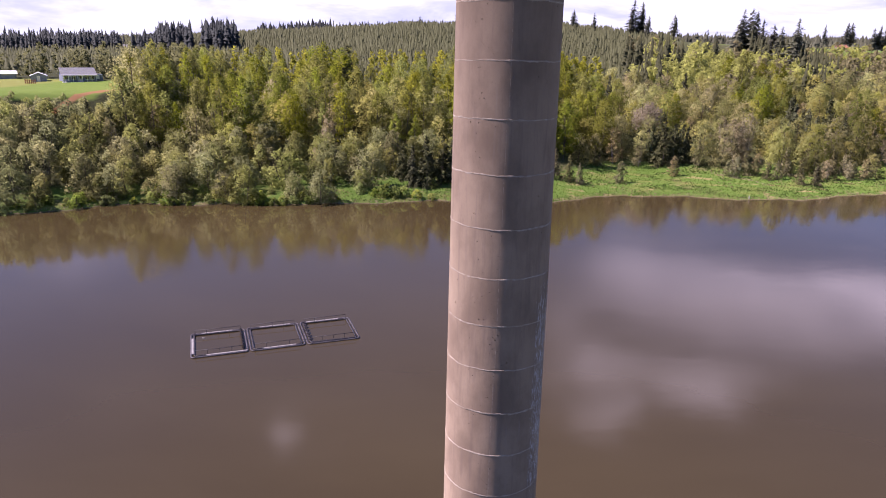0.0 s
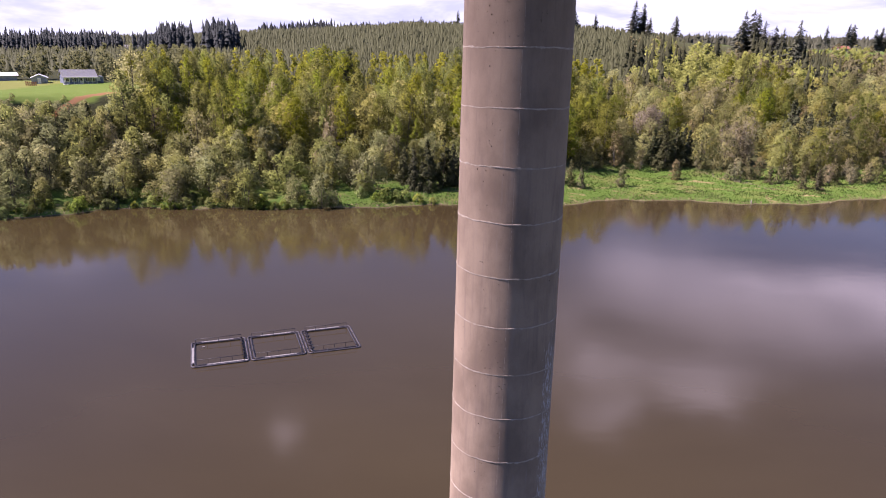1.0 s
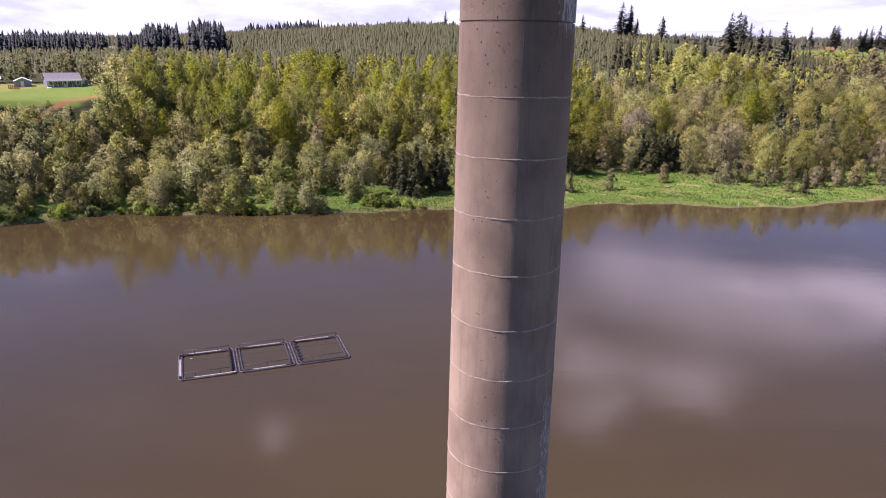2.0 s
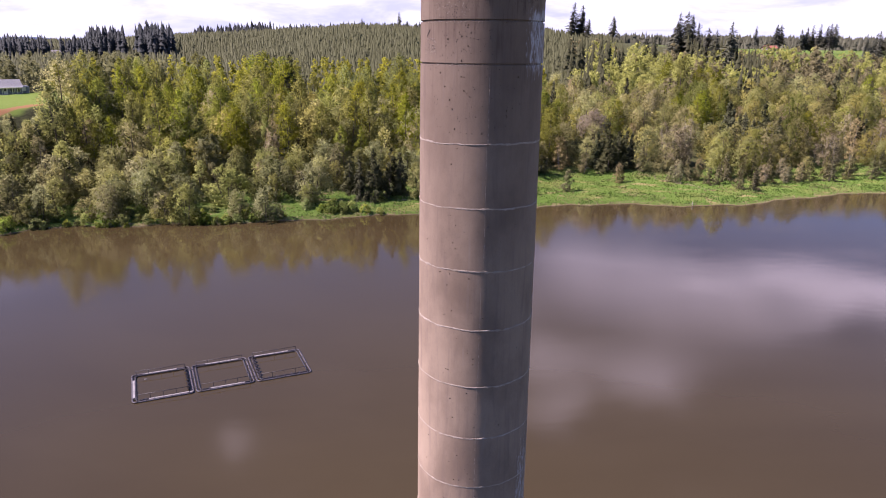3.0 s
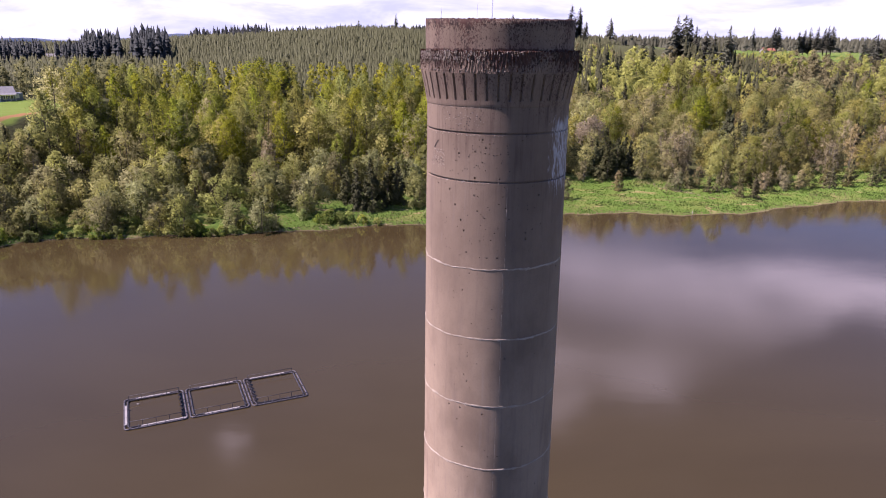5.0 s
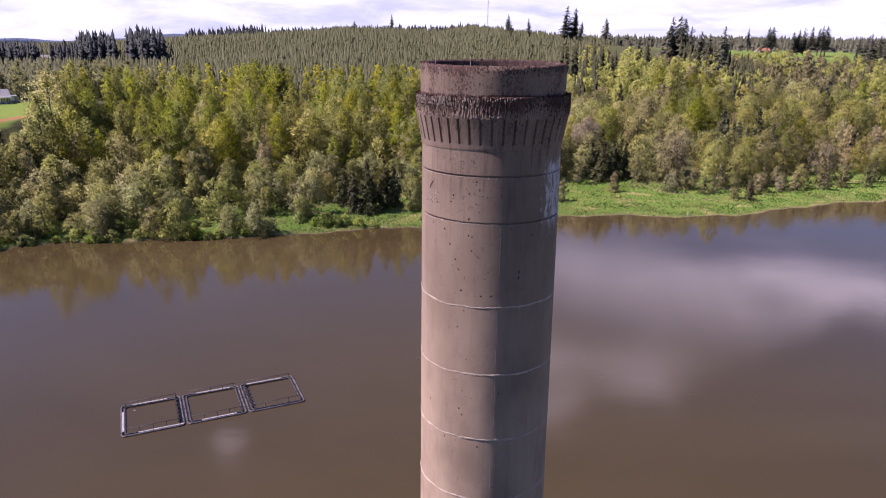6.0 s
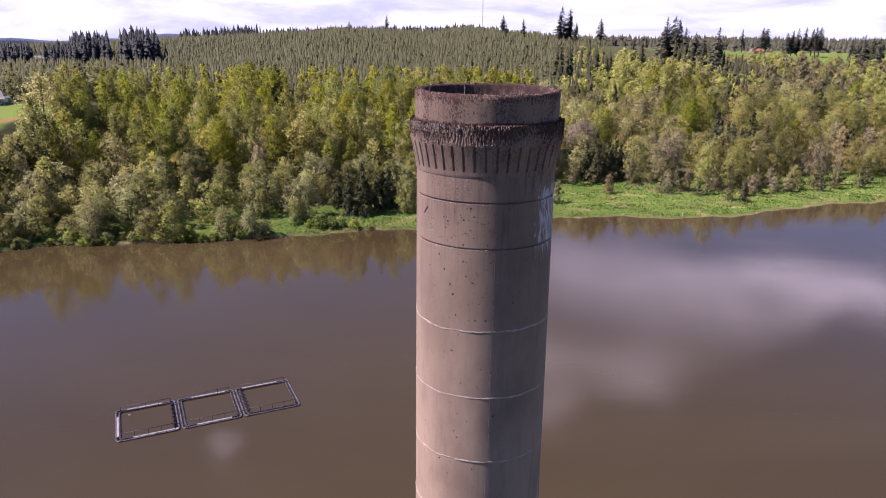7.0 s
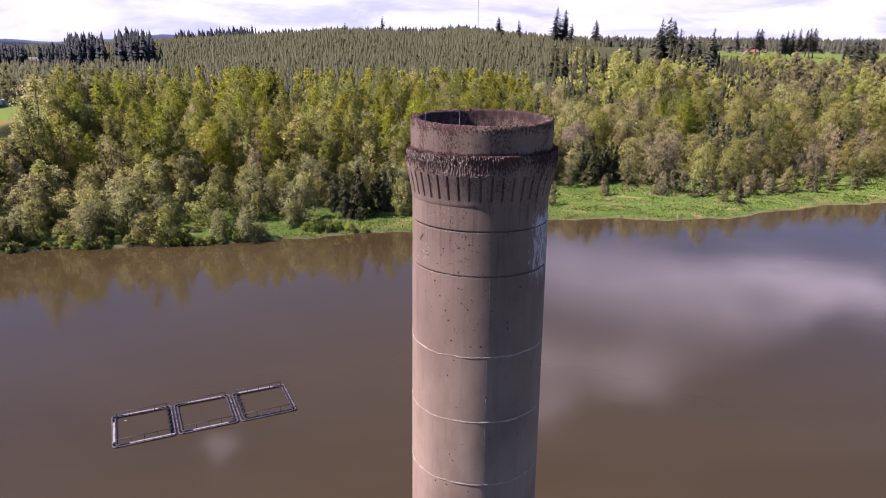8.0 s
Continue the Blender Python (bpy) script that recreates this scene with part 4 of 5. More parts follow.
round_willow.matrix_basis = pose(-49.5, 139.5, float(height(-49.5, 139.5)) - 0.1, 0, 0, 70) @ Matrix.Diagonal((1.38, 1.38, 1.08, 1))
# cottonwoods behind them
cotton = scatter(-150, 30, 38, 100, 5.8, 3, lambda x, y, s, r: clear_of_house(x, y) and (x > -104 or s > 90) and value(x, y, 30, 3.0) > -0.62)
rnd.shuffle(cotton)
cotton.sort(key=lambda p: p[1] - float(shore(p[0])) > 75)
spread(COTTONWOODS, [(x, y, min(rnd.uniform(0.55, 1.02) * (1.0 + 0.30 * value(x, y, 16, 8.0)), (34.5 - float(height(x, y))) / 19 * rnd.uniform(0.6, 1.05))) for x, y in cotton][:240], 4)
# alders, bare trees and spruces on the slope to the right
EDGE_X, EDGE_S = (0, 25, 37, 53, 73, 80, 95, 110, 125, 160), (20, 26, 33, 35, 36, 19, 19, 22, 26, 30)
mixed = scatter(-4, 175, 18, 108, 6.0, 5, lambda x, y, s, r: s > float(np.interp(x, EDGE_X, EDGE_S)) + 5 * value(x, y, 9, 1.0) and not (abs(x - 45) < 4.5 and 193 < y < 206))
alders, bare, dark, bright = [], [], [], []
for x, y in mixed:
    v, w = value(x, y, 24, 5.0), value(x, y, 19, 9.0)
    (dark if (w > 0.42 and y - float(shore(x)) < 60) or rnd.random() < 0.04 else bare if v > 0.32 or rnd.random() < 0.07 else bright if value(x, y, 15, 12.0) > 0.24 and y - float(shore(x)) > 42 else alders).append((x, y))
middle = scatter(-98, -4, 24, 62, 7.5, 15, lambda x, y, s, r: clear_of_house(x, y))
thin = [q for q in middle if value(*q, 13, 4.0) > 0.18]   # leafless trees among the willows
middle = [q for q in middle if q not in thin]
spread(ALDERS, [(x, y, rnd.uniform(0.5, 1.2) * (0.6 if y - shore(x) < 26 else 1.0)) for x, y in middle + alders][:260], 6)
spread([copy_thing(COTTONWOODS[k], Matrix()) for k in range(3)], [(x, y, rnd.uniform(0.55, 0.85)) for x, y in bright][:60] + [(95, 272, 0.95), (99, 276, 1.0), (91, 275, 0.9), (102.5, 271, 0.85), (108, 200, 0.7), (113, 206, 0.8), (119, 214, 0.72), (103, 205, 0.62), (124, 212, 0.7)], 16)
spread(TWIGGY, [(x, y, rnd.uniform(0.5, 1.2) * (0.6 if y - shore(x) < 26 else 1.0)) for x, y in thin + bare][:210], 7)
darker = [(-16.6, 146.8, 1.02), (-13.2, 149, 1.0), (-19.8, 146, 0.8), (-23, 150, 0.75), (-10.5, 151, 0.85), (47.5, 184, 1.0), (50.7, 185, 0.95), (54, 186, 0.85), (44.5, 187, 0.9), (-96, 149, 0.75), (-97.5, 146, 0.55), (-101, 148, 0.6), (-49.7, 209, 1.65), (9, 158, 0.9), (4, 163, 0.9)]
spread(SPRUCES, darker + [(x, y, rnd.uniform(0.7, 1.3)) for x, y in dark][:150], 8)
# one wild cherry in blossom
cherry = broadleaf("cherry_tree", "wild cherry in pale pink blossom on the slope", "", 9.0, 9.0, 5.6, BLOSSOM, BARK, 2200, 0.17, 140, "dome", 38, 1, 0.17, 0.2)
cherry.matrix_basis = pose(45.5, 198, float(height(45.5, 198)) - 0.1, 0, 0, 30) @ Matrix.Diagonal((1.15, 1.15, (18.6 - float(height(45.5, 198))) / 9.0, 1))
# single trees on the marsh
spread(MEADOW_TREES, [(32, 162, 1.15), (48, 172.4, 0.9), (63.9, 172, 1.1), (62.5, 173, 0.9), (97, 178, 0.9), (70, 175, 1.0), (89, 178, 0.9)], 9)
spread(YOUNG_FIRS, [(21, 156.5, 1.0), (18.5, 158, 1.3), (15, 161, 1.4), (78.5, 167, 1.15), (81.8, 164.9, 1.1), (75, 172, 1.1), (72, 171, 0.9), (85, 172, 1.0), (91, 176, 1.0), (96.5, 179, 0.9), (101, 178.5, 1.05), (105, 181.6, 1.25),
                    (68, 176, 1.3), (110, 180, 1.2), (117, 183, 1.15), (125, 185, 1.3), (88, 181, 1.4), (99, 184, 1.4), (79, 178, 1.5), (94, 183, 1.3), (113, 187, 1.5), (121, 189, 1.4), (131, 191, 1.4), (66, 180, 1.5), (57, 183, 1.4)], 19)
low_bare = [(48, 173, 0.5), (65, 176, 0.5), (40, 181, 0.55), (71, 176, 0.55), (89, 175, 0.5), (101, 179, 0.5), (95, 176, 0.45)]
extra = [copy_thing(TWIGGY[0], Matrix()) for _ in low_bare]
for (x, y, s), tree in zip(low_bare, extra):
    tree.matrix_basis = pose(x, y, float(height(x, y)), 0, 0, x * 37) @ Matrix.Diagonal((s * 1.2, s * 1.2, s, 1))
# pale weeds along a dry runnel in the marsh
runnel = [(58.5 + 1.4 * k + rnd.uniform(-0.9, 0.9), 178.0 - 1.6 * k + rnd.uniform(-0.8, 0.8)) for k in range(9) for _ in range(7)]
# bushes along the edge
edge = scatter(-150, 4, 0.8, 5.5, 2.3, 11, lambda x, y, s, r: r.random() < (0.72 if x < -38 else 0.20))
spread(BUSHES, [(-25, 136.3, 1.25), (-22.5, 136.8, 1.1), (-15, 146, 0.9), (-31, 138.5, 1.0), (-52, 127.6, 1.35), (-54.5, 128.4, 1.2)] + [(x, y, rnd.uniform(0.45, 1.1)) for x, y in edge], 12)


# ---- far woods: too many to count ----
def woods(name, label, places, leaf, count, size, kind_shape, h, w, seed):
    rng, r = np.random.default_rng(seed), random.Random(seed)
    pieces_v, pieces_f, pieces_n, base = [], [], [], 0
    for x, y, s in places:
        hh = h * s
        centres, radii = dome(hh, w * s, hh * 0.12, 20, r, kind_shape)
        v, f, nn = cards(centres, radii, count, size * s, rng, 0.7)
        pieces_n += nn
        z = float(height(x, y))
        pieces_v += [(a + x, b + y, c + z) for a, b, c in v]
        pieces_f += [tuple(i + base for i in q) for q in f]
        base += len(v)
    tagged(new(name, mesh_of(name, pieces_v, pieces_f, leaf, True, pieces_n)), label, "woods", kind="stuff")


def firs(name, label, places, leaf, seed, tiers=4, sides=6, slim=0.42, taper=0.8):
    """Firs as ragged skirts of boughs, one above the other."""
    r = random.Random(seed)
    verts, faces, normals = [], [], []
    for x, y, h in places:
        z, w, turn = float(height(x, y)) - 0.1, h * slim * r.uniform(0.75, 1.25), r.uniform(0, math.tau)
        lean = (r.uniform(-0.04, 0.04), r.uniform(-0.04, 0.04))
        for i in range(tiers):
            f = i / tiers
            low, high = h * (0.06 + 0.86 * f), h * min(1.0, 0.06 + 0.86 * f + 1.9 / tiers)
            base = len(verts)
            for k in range(sides):
                a, out = turn + i * 1.3 + (k + r.uniform(-0.3, 0.3)) * math.tau / sides, w / 2 * (1 - f) ** taper * r.uniform(0.40, 1.25)
                verts.append((x + out * math.cos(a) + lean[0] * low, y + out * math.sin(a) + lean[1] * low, z + low + r.uniform(-0.25, 0.25) * h / tiers))
                normals.append(Vector((math.cos(a) + r.uniform(-0.3, 0.3), math.sin(a) + r.uniform(-0.3, 0.3), 0.85 + r.uniform(-0.3, 0.3))).normalized())
            verts.append((x + lean[0] * high, y + lean[1] * high, z + high))
            normals.append(Vector((0, -0.3, 1)).normalized())
            faces += [(base + k, base + (k + 1) % sides, base + sides) for k in range(sides)]
    tagged(new(name, mesh_of(name, verts, faces, leaf, True, normals)), label, "woods", kind="stuff")


def band(y0, y1, gap, seed, keep):
    r = random.Random(seed)
    out, y = [], y0
    while y < y1:
        x = -0.76 * (y + 14)
        while x < 0.72 * (y + 14):
            px, py = x + r.uniform(-0.5, 0.5) * gap, y + r.uniform(-0.5, 0.5) * gap
            if keep(px, py, r):
                out.append((px, py))
            x += gap
        y += gap
    return out


def plantation_edge(x, y):
    return 34 + 0.29 * (y - 225) + 18 * value(x, y, 60)


def tan_patch(x, y):
    return math.hypot((x - 98) / 15, (y - 247) / 24) < 1 or math.hypot((x - 172) / 32, (y - 325) / 42) < 1 or math.hypot((x - 232) / 40, (y - 375) / 30) < 1


mix_order = random.Random(3)
back = cotton[240:] + scatter(-95, 40, 98, 125, 6.0, 21, lambda x, y, s, r: True)
woods("far_cottonwoods", "yellow-green cottonwood woods behind the bank", [(x, y, min(0.9, (33.5 - float(height(x, y))) / 19) * rnd.uniform(0.75, 1.0)) for x, y in back][:330], COTTON_LEAF, 420, 0.36, "spire", 19, 7.0, 22)
slope = (middle + alders)[260:] + scatter(30, 400, 106, 236, 8.2, 23, lambda x, y, s, r: value(x, y, 40, 2.0) < 0.34 and not tan_patch(x, y) and (y < 262 or x > plantation_edge(x, y)))
mix_order.shuffle(slope)
woods("far_alders", "olive-green broadleaf woods on the slope", [(x, y, rnd.uniform(0.55, 1.15)) for x, y in slope][:850], ALDER_LEAF, 400, 0.36, "dome", 11, 10, 24)
brown = scatter(60, 400, 95, 236, 8.0, 25, lambda x, y, s, r: (y < 262 or x > plantation_edge(x, y)) and ((tan_patch(x, y) and r.random() < 0.8) or value(x, y, 40, 2.0) > 0.30 or r.random() < 0.05))
mix_order.shuffle(brown)
woods("far_bare_woods", "brown twiggy woods on the slope", [(x, y, rnd.uniform(0.7, 1.2)) for x, y in brown][:420], TWIG_LEAF, 300, 0.38, "dome", 11, 7, 26)
lee = scatter(-190, -96, 100, 128, 4.4, 45, lambda x, y, s, r: y > 210)
mix_order.shuffle(lee)
woods("house_woods", "dark brown-green woods behind the farmhouse", [(x, y, rnd.uniform(0.6, 0.95)) for x, y in lee][:200], OLIVE_TWIG, 330, 0.36, "spire", 13, 7.5, 46)
young = band(225, 780, 4.4, 27, lambda x, y, r: x < plantation_edge(x, y) and y - shore(x) > 96 and (y > 245 or x > -95))
firs("fir_plantation", "dense young firs covering the hill", [(x, y, rnd.uniform(3.6, 6.6)) for x, y in young], YOUNG_NEEDLES, 28, 3, 5, 0.46, 0.8)
ROW_GAPS = ((-0.460, -0.440), (-0.390, -0.356))   # breaks in the row, as sight lines
row = band(405, 470, 3.8, 29, lambda x, y, r: x < -0.36 * y and not any(a < x / y < b for a, b in ROW_GAPS) and value(x, y, 30, 6.0) > -0.3 and (x > -0.51 * y or value(x, y, 15, 3.0) > -0.12))
firs("dark_fir_row", "dark grown firs along the ridge", [(x, y, rnd.uniform(15, 23) * (1.0 + 0.3 * value(x, y, 22, 2.0)) * (0.64 if x < -0.51 * y else 0.84)) for x, y in row], SHADED_NEEDLES, 30, 11, 6, 0.34, 0.55)
plateau = band(1060, 1240, 9.0, 31, lambda x, y, r: x > -260)
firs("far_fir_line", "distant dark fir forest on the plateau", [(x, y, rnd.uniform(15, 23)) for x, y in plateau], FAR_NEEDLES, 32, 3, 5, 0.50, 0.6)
crest = band(650, 725, 6.0, 33, lambda x, y, r: x < 60 and x > -0.352 * y and r.random() < 0.85)
firs("crest_firs", "older firs along the crest of the hill", [(x, y, rnd.uniform(6, 9.5) * (1.5 if x < -0.24 * y else 1.0)) for x, y in crest], SHADED_NEEDLES, 34, 5, 6, 0.40, 0.7)
CLUMPS = ((72, 330, 15), (62, 290, 12), (57, 262, 9), (84, 345, 10), (148, 392, 14), (140, 372, 9), (157, 355, 13), (140, 309, 14), (150, 325, 12), (122, 262, 8), (116, 391, 7), (160, 400, 12), (205, 330, 8), (178, 300, 8))
pockets = scatter(40, 300, 60, 260, 4.4, 35, lambda x, y, s, r: any(math.hypot(x - a, y - b) < c * r.uniform(0.5, 0.9) for a, b, c in CLUMPS))
firs("slope_firs", "clumps of dark firs on the slope", [(x, y, rnd.uniform(10, 18)) for x, y in pockets], NEEDLES, 36, 12, 6, 0.34, 0.7)
hedges = band(640, 1040, 12.0, 37, lambda x, y, r: x > 110 and value(x, y, 60, 3.0) > 0.24)
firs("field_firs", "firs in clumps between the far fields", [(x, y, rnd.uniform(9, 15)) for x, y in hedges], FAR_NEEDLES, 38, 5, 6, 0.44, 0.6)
# giants on the skyline
giants = [(-42.9, 676.7, 0.77), (-78, 673.6, 0.5), (90.9, 499.7, 1.07), (97.8, 503.6, 1.0), (102, 497.6, 0.62), (55.8, 545, 0.67), (70.9, 543, 0.58), (164, 683.6, 1.03), (141.5, 420, 1.16), (146.4, 424, 1.18), (146, 413, 1.12), (138, 415, 0.95), (148, 402, 0.97),
          (149, 391, 0.9), (149, 380, 0.9), (148, 359, 1.16), (152, 363, 1.05), (239.5, 537.6, 0.72), (252, 532, 0.80), (259, 539.6, 0.82), (268, 524, 0.70), (273, 527, 0.78), (279, 530, 0.84), (278, 519, 0.85), (285, 521, 0.80), (285, 515.5, 0.87), (292, 523, 0.88),
          (285, 469, 0.72), (279, 450, 0.8), (271, 431, 0.9), (275, 428.7, 0.85), (266.6, 410, 0.9), (114, 392, 0.77), (118.5, 390.6, 0.73)]
spread(TALL_FIRS, giants, 13)


def grass(name, label, places, leaf, tall, seed):
    r = random.Random(seed)
    verts, faces = [], []
    for x, y in places:
        z = float(height(x, y)) - 0.03
        for k in range(3):
            a, h, w = r.uniform(0, math.tau), tall * r.uniform(0.5, 1.3), r.uniform(0.06, 0.13)
            ox, oy = x + r.uniform(-0.3, 0.3), y + r.uniform(-0.3, 0.3)
            base = len(verts)
            verts += [(ox - w * math.cos(a), oy - w * math.sin(a), z), (ox + w * math.cos(a), oy + w * math.sin(a), z), (ox + r.uniform(-0.2, 0.2), oy + r.uniform(-0.2, 0.2), z + h)]
            faces.append((base, base + 1, base + 2))
    tagged(new(name, mesh_of(name, verts, faces, leaf)), label, "grass", kind="stuff")


meadow = scatter(-40, 150, 0.8, 34, 0.85, 41, lambda x, y, s, r: float(height(x, y)) < 3.2)
grass("meadow_grass", "lush green marsh grass", meadow, BLADE, 0.26, 42)
tufts = scatter(-40, 150, 2.0, 34, 0.9, 47, lambda x, y, s, r: float(height(x, y)) < 3.2 and value(x, y, 7, 14.0) > 0.14)
grass("dry_tufts", "pale tan grass tufts in the marsh", tufts, REED, 0.28, 48)
rushes = scatter(-40, 150, 1.0, 34, 0.8, 51, lambda x, y, s, r: float(height(x, y)) < 3.2 and value(x, y, 5, 21.0) > 0.10)
grass("green_rushes", "darker green rushes in the marsh", rushes, RUSH, 0.42, 52)
grass("pale_weeds", "pale dry weeds along a runnel in the marsh", runnel, PALE_WEED, 0.40, 54)
fringe = scatter(-150, 150, 0.2, 1.4, 0.45, 43, lambda x, y, s, r: r.random() < 0.6)
grass("reed_fringe", "dry tan reeds along the waterline", fringe, REED, 0.32, 44)

# ---- farmstead on the bench ----
def block(name, mat, parent, sizes, label="", bevel=0.0):
    bm = bmesh.new()
    for s in sizes:
        box(bm, *s, bevel)
    return part(name, bm, mat, parent, label)


def gable_roof(w, d, z, rise, over, thick=0.12, along="x"):
    """Two sloping slabs over a w by d plan."""
    bm = bmesh.new()
    for side in (0, 1):
        if along == "x":
            eave, ridge = (-over, z - over * rise / (d / 2)) if side == 0 else (d + over, z - over * rise / (d / 2)), (d / 2, z + rise)
            pts = [(-over, *eave), (w + over, *eave), (w + over, *ridge), (-over, *ridge)]
        else:
            eave, ridge = (-over, z - over * rise / (w / 2)) if side == 0 else (w + over, z - over * rise / (w / 2)), (w / 2, z + rise)
            pts = [(eave[0], -over, eave[1]), (eave[0], d + over, eave[1]), (ridge[0], d + over, ridge[1]), (ridge[0], -over, ridge[1])]
        low = [bm.verts.new(p) for p in pts]
        high = [bm.verts.new((p[0], p[1], p[2] + thick)) for p in pts]
        bm.faces.new(low)
        bm.faces.new(high)
        for k in range(4):
            bm.faces.new((low[k], low[(k + 1) % 4], high[(k + 1) % 4], high[k]))
    bmesh.ops.recalc_face_normals(bm, faces=bm.faces[:])
    return bm


def gable_walls(w, d, h, rise, along="x"):
    bm = bmesh.new()
    box(bm, 0, w, 0, d, 0, h)
    ends = (((0, 0, h), (0, d, h), (0, d / 2, h + rise)), ((w, 0, h), (w, d, h), (w, d / 2, h + rise))) if along == "x" else (((0, 0, h), (w, 0, h), (w / 2, 0, h + rise)), ((0, d, h), (w, d, h), (w / 2, d, h + rise)))
    a, b = ([bm.verts.new(p) for p in e] for e in ends)
    bm.faces.new(a)
    bm.faces.new(b)
    for i, j in ((0, 2), (1, 2)):
        bm.faces.new((a[i], b[i], b[j], a[j]))
    bmesh.ops.recalc_face_normals(bm, faces=bm.faces[:])
    return bm


def farmhouse():
    base = float(height(-133, 197))
    root = thing("farmhouse", (-136.0, 194.8, base), "long single-storey farmhouse with grey shingle roof and white porch", "house", turn=41)
    w, d, h, rise = 9.4, 7.0, 2.4, 1.9
    part("wall", gable_walls(w, d, h, rise), SIDING, root)
    part("roof", gable_roof(w, d, h, rise, 0.45), SHINGLE, root, "weathered grey shingle roof")
    # lean-to porch along the front
    bm = bmesh.new()
    pts = [(-0.3, -1.6, 2.1), (w + 0.3, -1.6, 2.1), (w + 0.3, -0.2, 2.46), (-0.3, -0.2, 2.46)]
    lowv, highv = [bm.verts.new(p) for p in pts], [bm.verts.new((p[0], p[1], p[2] + 0.1)) for p in pts]
    bm.faces.new(lowv)
    bm.faces.new(highv)
    for k in range(4):
        bm.faces.new((lowv[k], lowv[(k + 1) % 4], highv[(k + 1) % 4], highv[k]))
    bmesh.ops.recalc_face_normals(bm, faces=bm.faces[:])
    part("porch_roof", bm, SHINGLE, root)
    block("porch_deck", CREAM, root, [(-0.2, w + 0.2, -1.5, 0, -0.4, 0.15)])
    for i in range(8):
        x = i * (w - 0.14) / 7
        block("porch_post", CREAM, root, [(x, x + 0.14, -1.45, -1.32, 0.1, 2.12)], "", 0.02)
    block("porch_beam", CREAM, root, [(-0.1, w + 0.1, -1.47, -1.30, 1.95, 2.1)])
    for x in (0.6, 2.5, 6.4, 7.9):
        win = block("window", CREAM, root, [(x - 0.1, x + 1.1, -0.06, 0.02, 0.75, 2.0)], "white-framed window", 0.02)
        block("pane", GLASS, win, [(x, x + 1.0, -0.075, -0.05, 0.85, 1.9)])
    door = block("door", CREAM, root, [(4.6, 5.5, -0.06, 0.02, 0.15, 2.15)], "pale front door", 0.02)
    block("pane", GLASS, door, [(4.75, 5.35, -0.075, -0.05, 1.1, 1.95)])
    # wing at the side with its own small gable
    wing = block("side_wing", SIDING, root, [(w, w + 2.6, 2.4, 7.0, -0.3, 2.3)], "dark side wing")
    block("wing_trim", CREAM, wing, [(w + 0.5, w + 1.6, 2.32, 2.39, 0.9, 2.1)])
    block("foundation", CREAM, root, [(0.02, w - 0.02, 0.02, d - 0.02, -0.6, 0.12)])


def shed():
    base = float(height(-143, 197))
    root = thing("shed", (-145.6, 193.4, base), "small grey gabled shed beside the house", "shed", turn=33)
    part("wall", gable_walls(4.4, 5.4, 1.75, 0.95, "y"), SIDING, root)
    part("roof", gable_roof(4.4, 5.4, 1.75, 0.95, 0.3, 0.12, "y"), TIN, root, "pale metal roof")
    block("door", CREAM, root, [(1.7, 2.6, -0.05, 0.02, 0.0, 1.7)], "", 0.02)
    block("foundation", CREAM, root, [(0.02, 4.38, 0.02, 5.38, -0.6, 0.05)])


def barn():
    base = float(height(-168, 206))
    root = thing("barn", (-172.8, 194.2, base), "long low barn with a white tin roof", "barn", turn=40)
    part("wall", gable_walls(18, 8, 1.7, 0.8), SIDING, root, "dark blue wall")
    part("roof", gable_roof(18, 8, 1.7, 0.8, 0.5), TIN, root, "white tin roof")
    block("foundation", CREAM, root, [(0.02, 17.98, 0.02, 7.98, -0.6, 0.05)])


def fence():
    a = Vector((-141.5, 186.0, 0))
    root = thing("fence", (0, 0, 0), "short red-brown wooden fence beside the shed", "fence")
    for i in range(6):
        x, y = a.x + i * 0.42 - 1.0, a.y + i * 0.30
        z = float(height(x, y))
        block("board", FENCE_WOOD, root, [(x, x + 0.36, y, y + 0.05, z - 0.1, z + 1.25)])
    for k in (0.3, 1.0):
        z = float(height(a.x, a.y)) + k
        v, f = tube([(a.x - 1, a.y + 0.1, z), (a.x + 1.5, a.y + 1.75, z)], 0.05, 5)
        child("rail", mesh_of("rail", v, f, FENCE_WOOD), root)


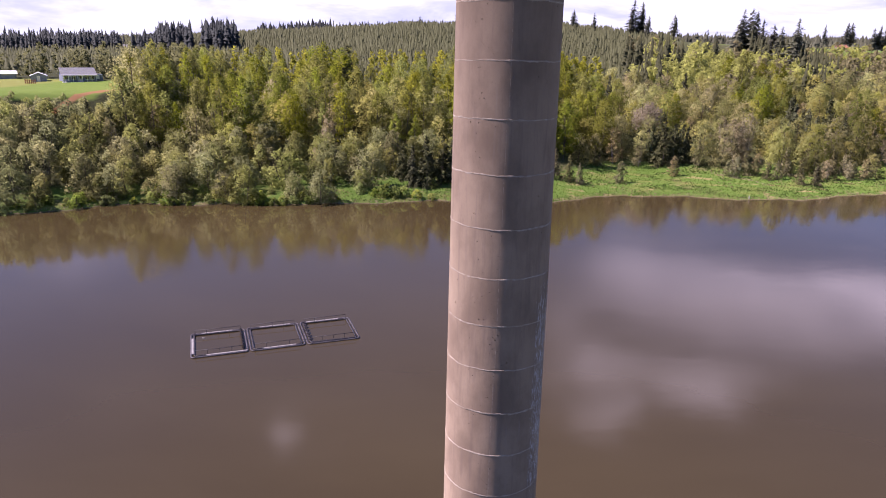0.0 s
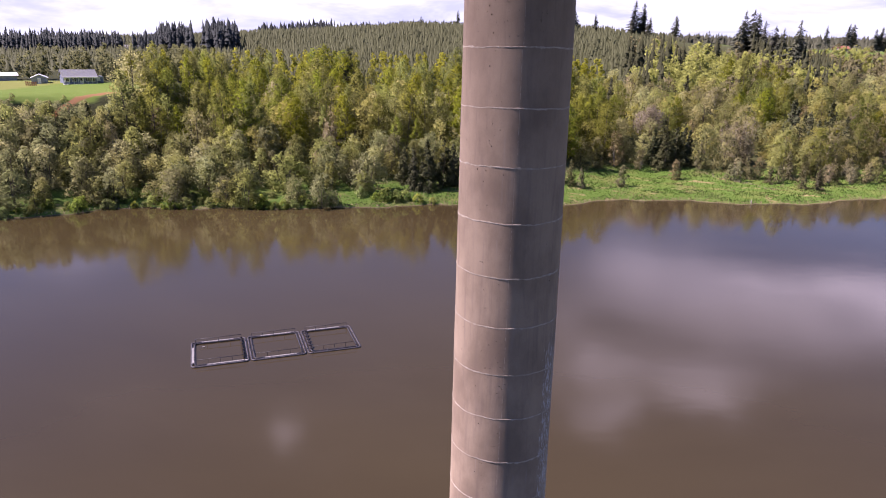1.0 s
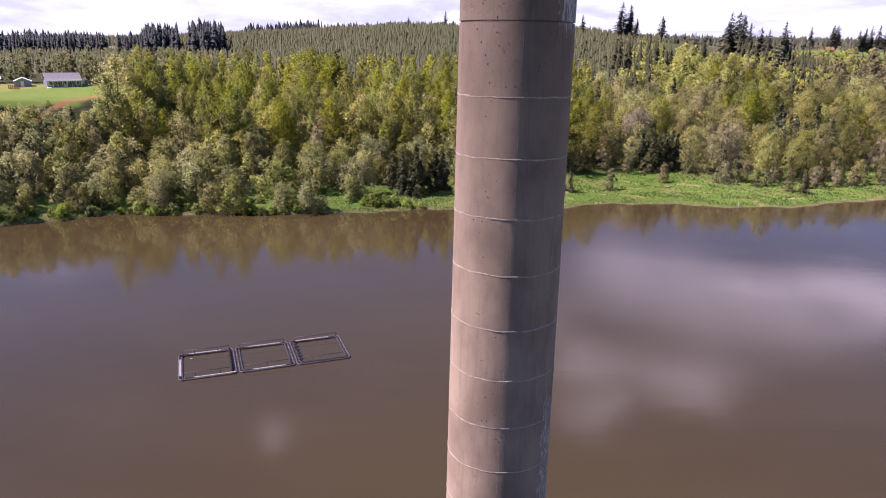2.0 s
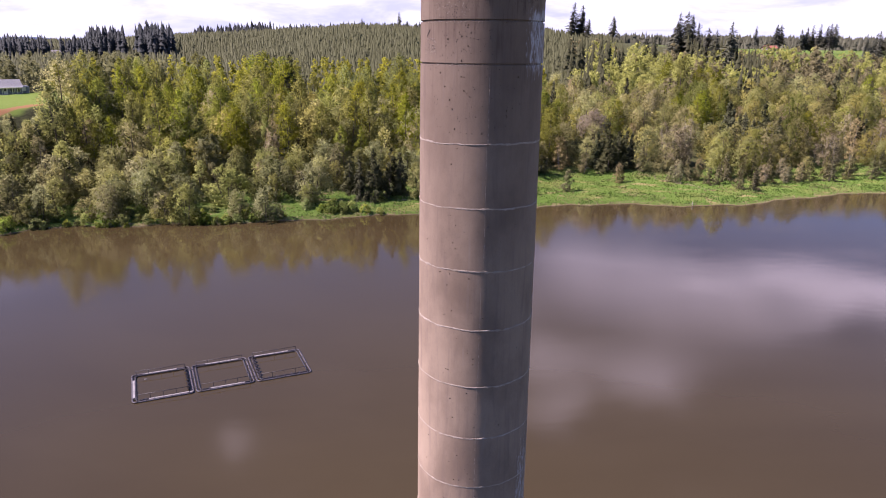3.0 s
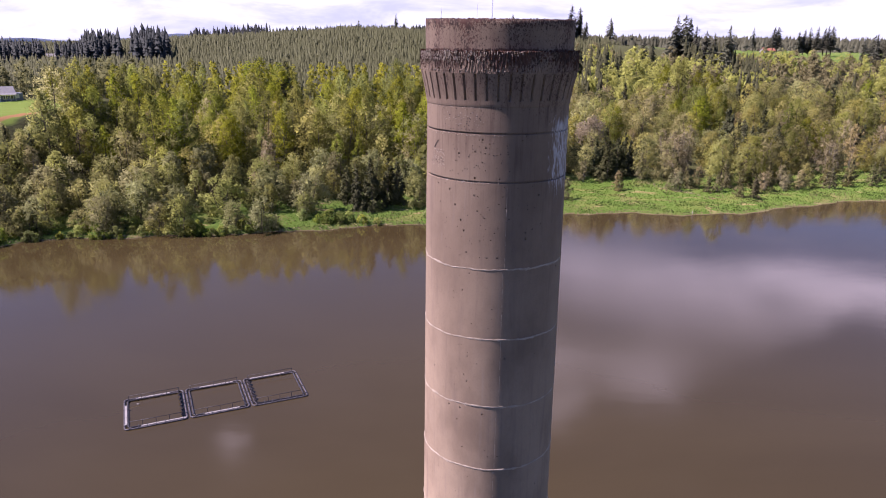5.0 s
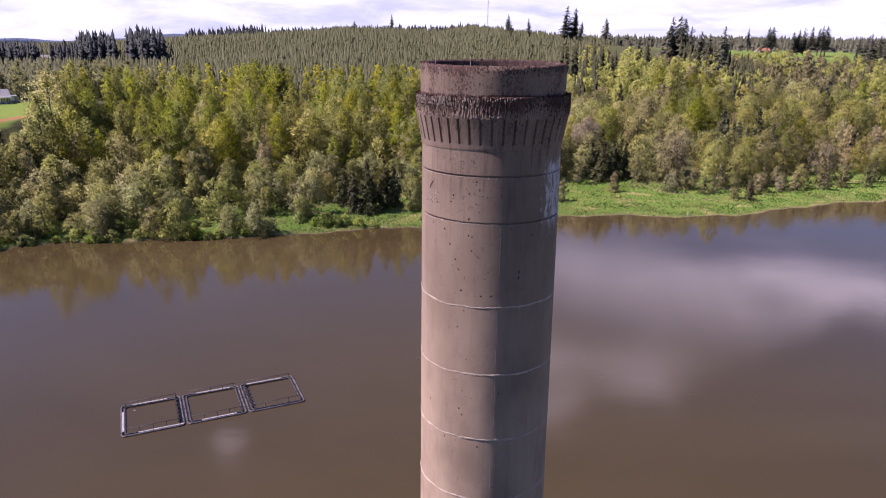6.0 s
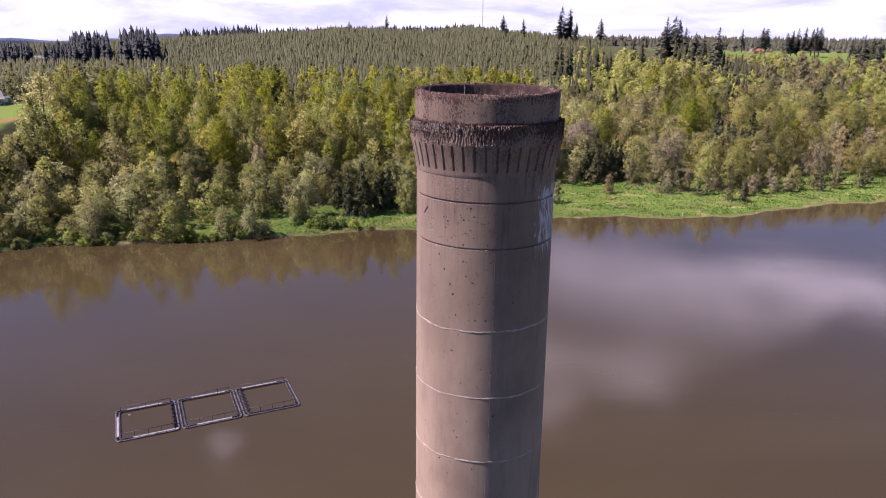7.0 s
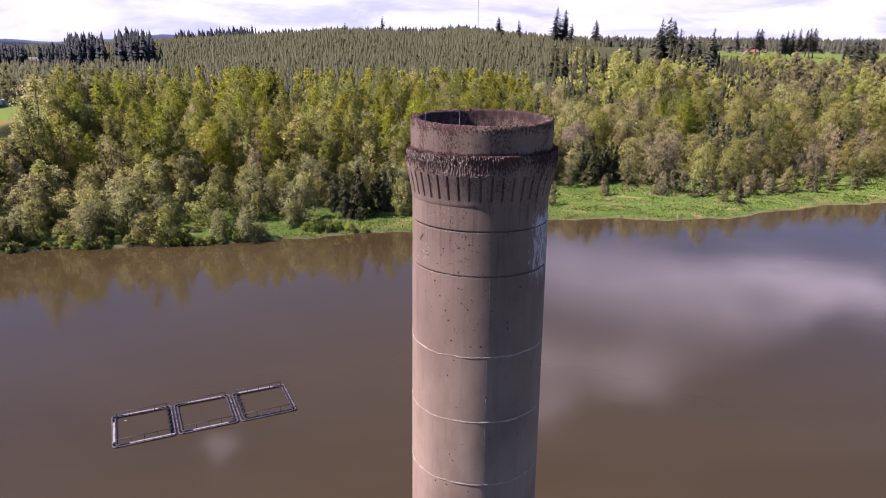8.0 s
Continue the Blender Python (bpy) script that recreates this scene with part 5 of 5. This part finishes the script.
def far_farm():
    base = float(height(258, 548))
    root = thing("far_house", (254, 548, base), "far red-roofed house among the fields", "house", turn=10)
    part("wall", gable_walls(9, 7, 2.0, 2.0), SHINGLE, root)
    part("roof", gable_roof(9, 7, 2.0, 2.0, 0.5), RED_ROOF, root, "faded red roof")
    block("foundation", CREAM, root, [(0.02, 8.98, 0.02, 6.98, -1.2, 0.05)])
    base = float(height(-243, 430))
    root = thing("far_house", (-247, 426, base), "pale house half hidden below dark firs", "house", turn=25)
    part("wall", gable_walls(16, 7, 2.8, 1.6), CREAM, root)
    part("roof", gable_roof(16, 7, 2.8, 1.6, 0.5), SHINGLE, root)
    block("foundation", CREAM, root, [(0.02, 15.98, 0.02, 6.98, -1.5, 0.05)])


def mast():
    base = float(height(49.6, 688))
    root = thing("radio_mast", (49.6, 688, base), "thin lattice radio mast on the hill", "mast")
    for k in range(3):
        a = k * math.tau / 3
        v, f = tube([(0.35 * math.cos(a), 0.35 * math.sin(a), -0.5), (0.35 * math.cos(a), 0.35 * math.sin(a), 75)], 0.10, 5)
        child("leg", mesh_of("leg", v, f, MAST_STEEL), root)
    pieces = []
    for i in range(50):
        a, b = i * math.tau / 3, (i + 1) * math.tau / 3
        pieces.append(tube([(0.35 * math.cos(a), 0.35 * math.sin(a), i * 1.5), (0.35 * math.cos(b), 0.35 * math.sin(b), i * 1.5 + 1.5)], 0.03, 4))
    v, f = joined(pieces)
    child("lattice", mesh_of("lattice", v, f, MAST_STEEL), root)


def stump():
    x, y = 60.5, float(shore(60.5)) + 0.5
    root = thing("driftwood_stump", (x, y, float(height(x, y))), "bleached upright driftwood stump at the waterline", "stump")
    v, f = tube([(0, 0, -0.4), (0.03, 0, 0.4), (-0.05, 0.04, 0.85)], [0.22, 0.15, 0.07], 7)
    child("trunk", mesh_of("trunk", v, f, DRIFTWOOD, True), root)
    for s in (-1, 1):
        v, f = tube([(0, 0, 0.05), (0.25 * s, 0.1, -0.05), (0.5 * s, 0.15, -0.3)], [0.10, 0.07, 0.03], 5)
        child("root", mesh_of("root", v, f, DRIFTWOOD, True), root)


farmhouse()
shed()
barn()
fence()
far_farm()
mast()
stump()
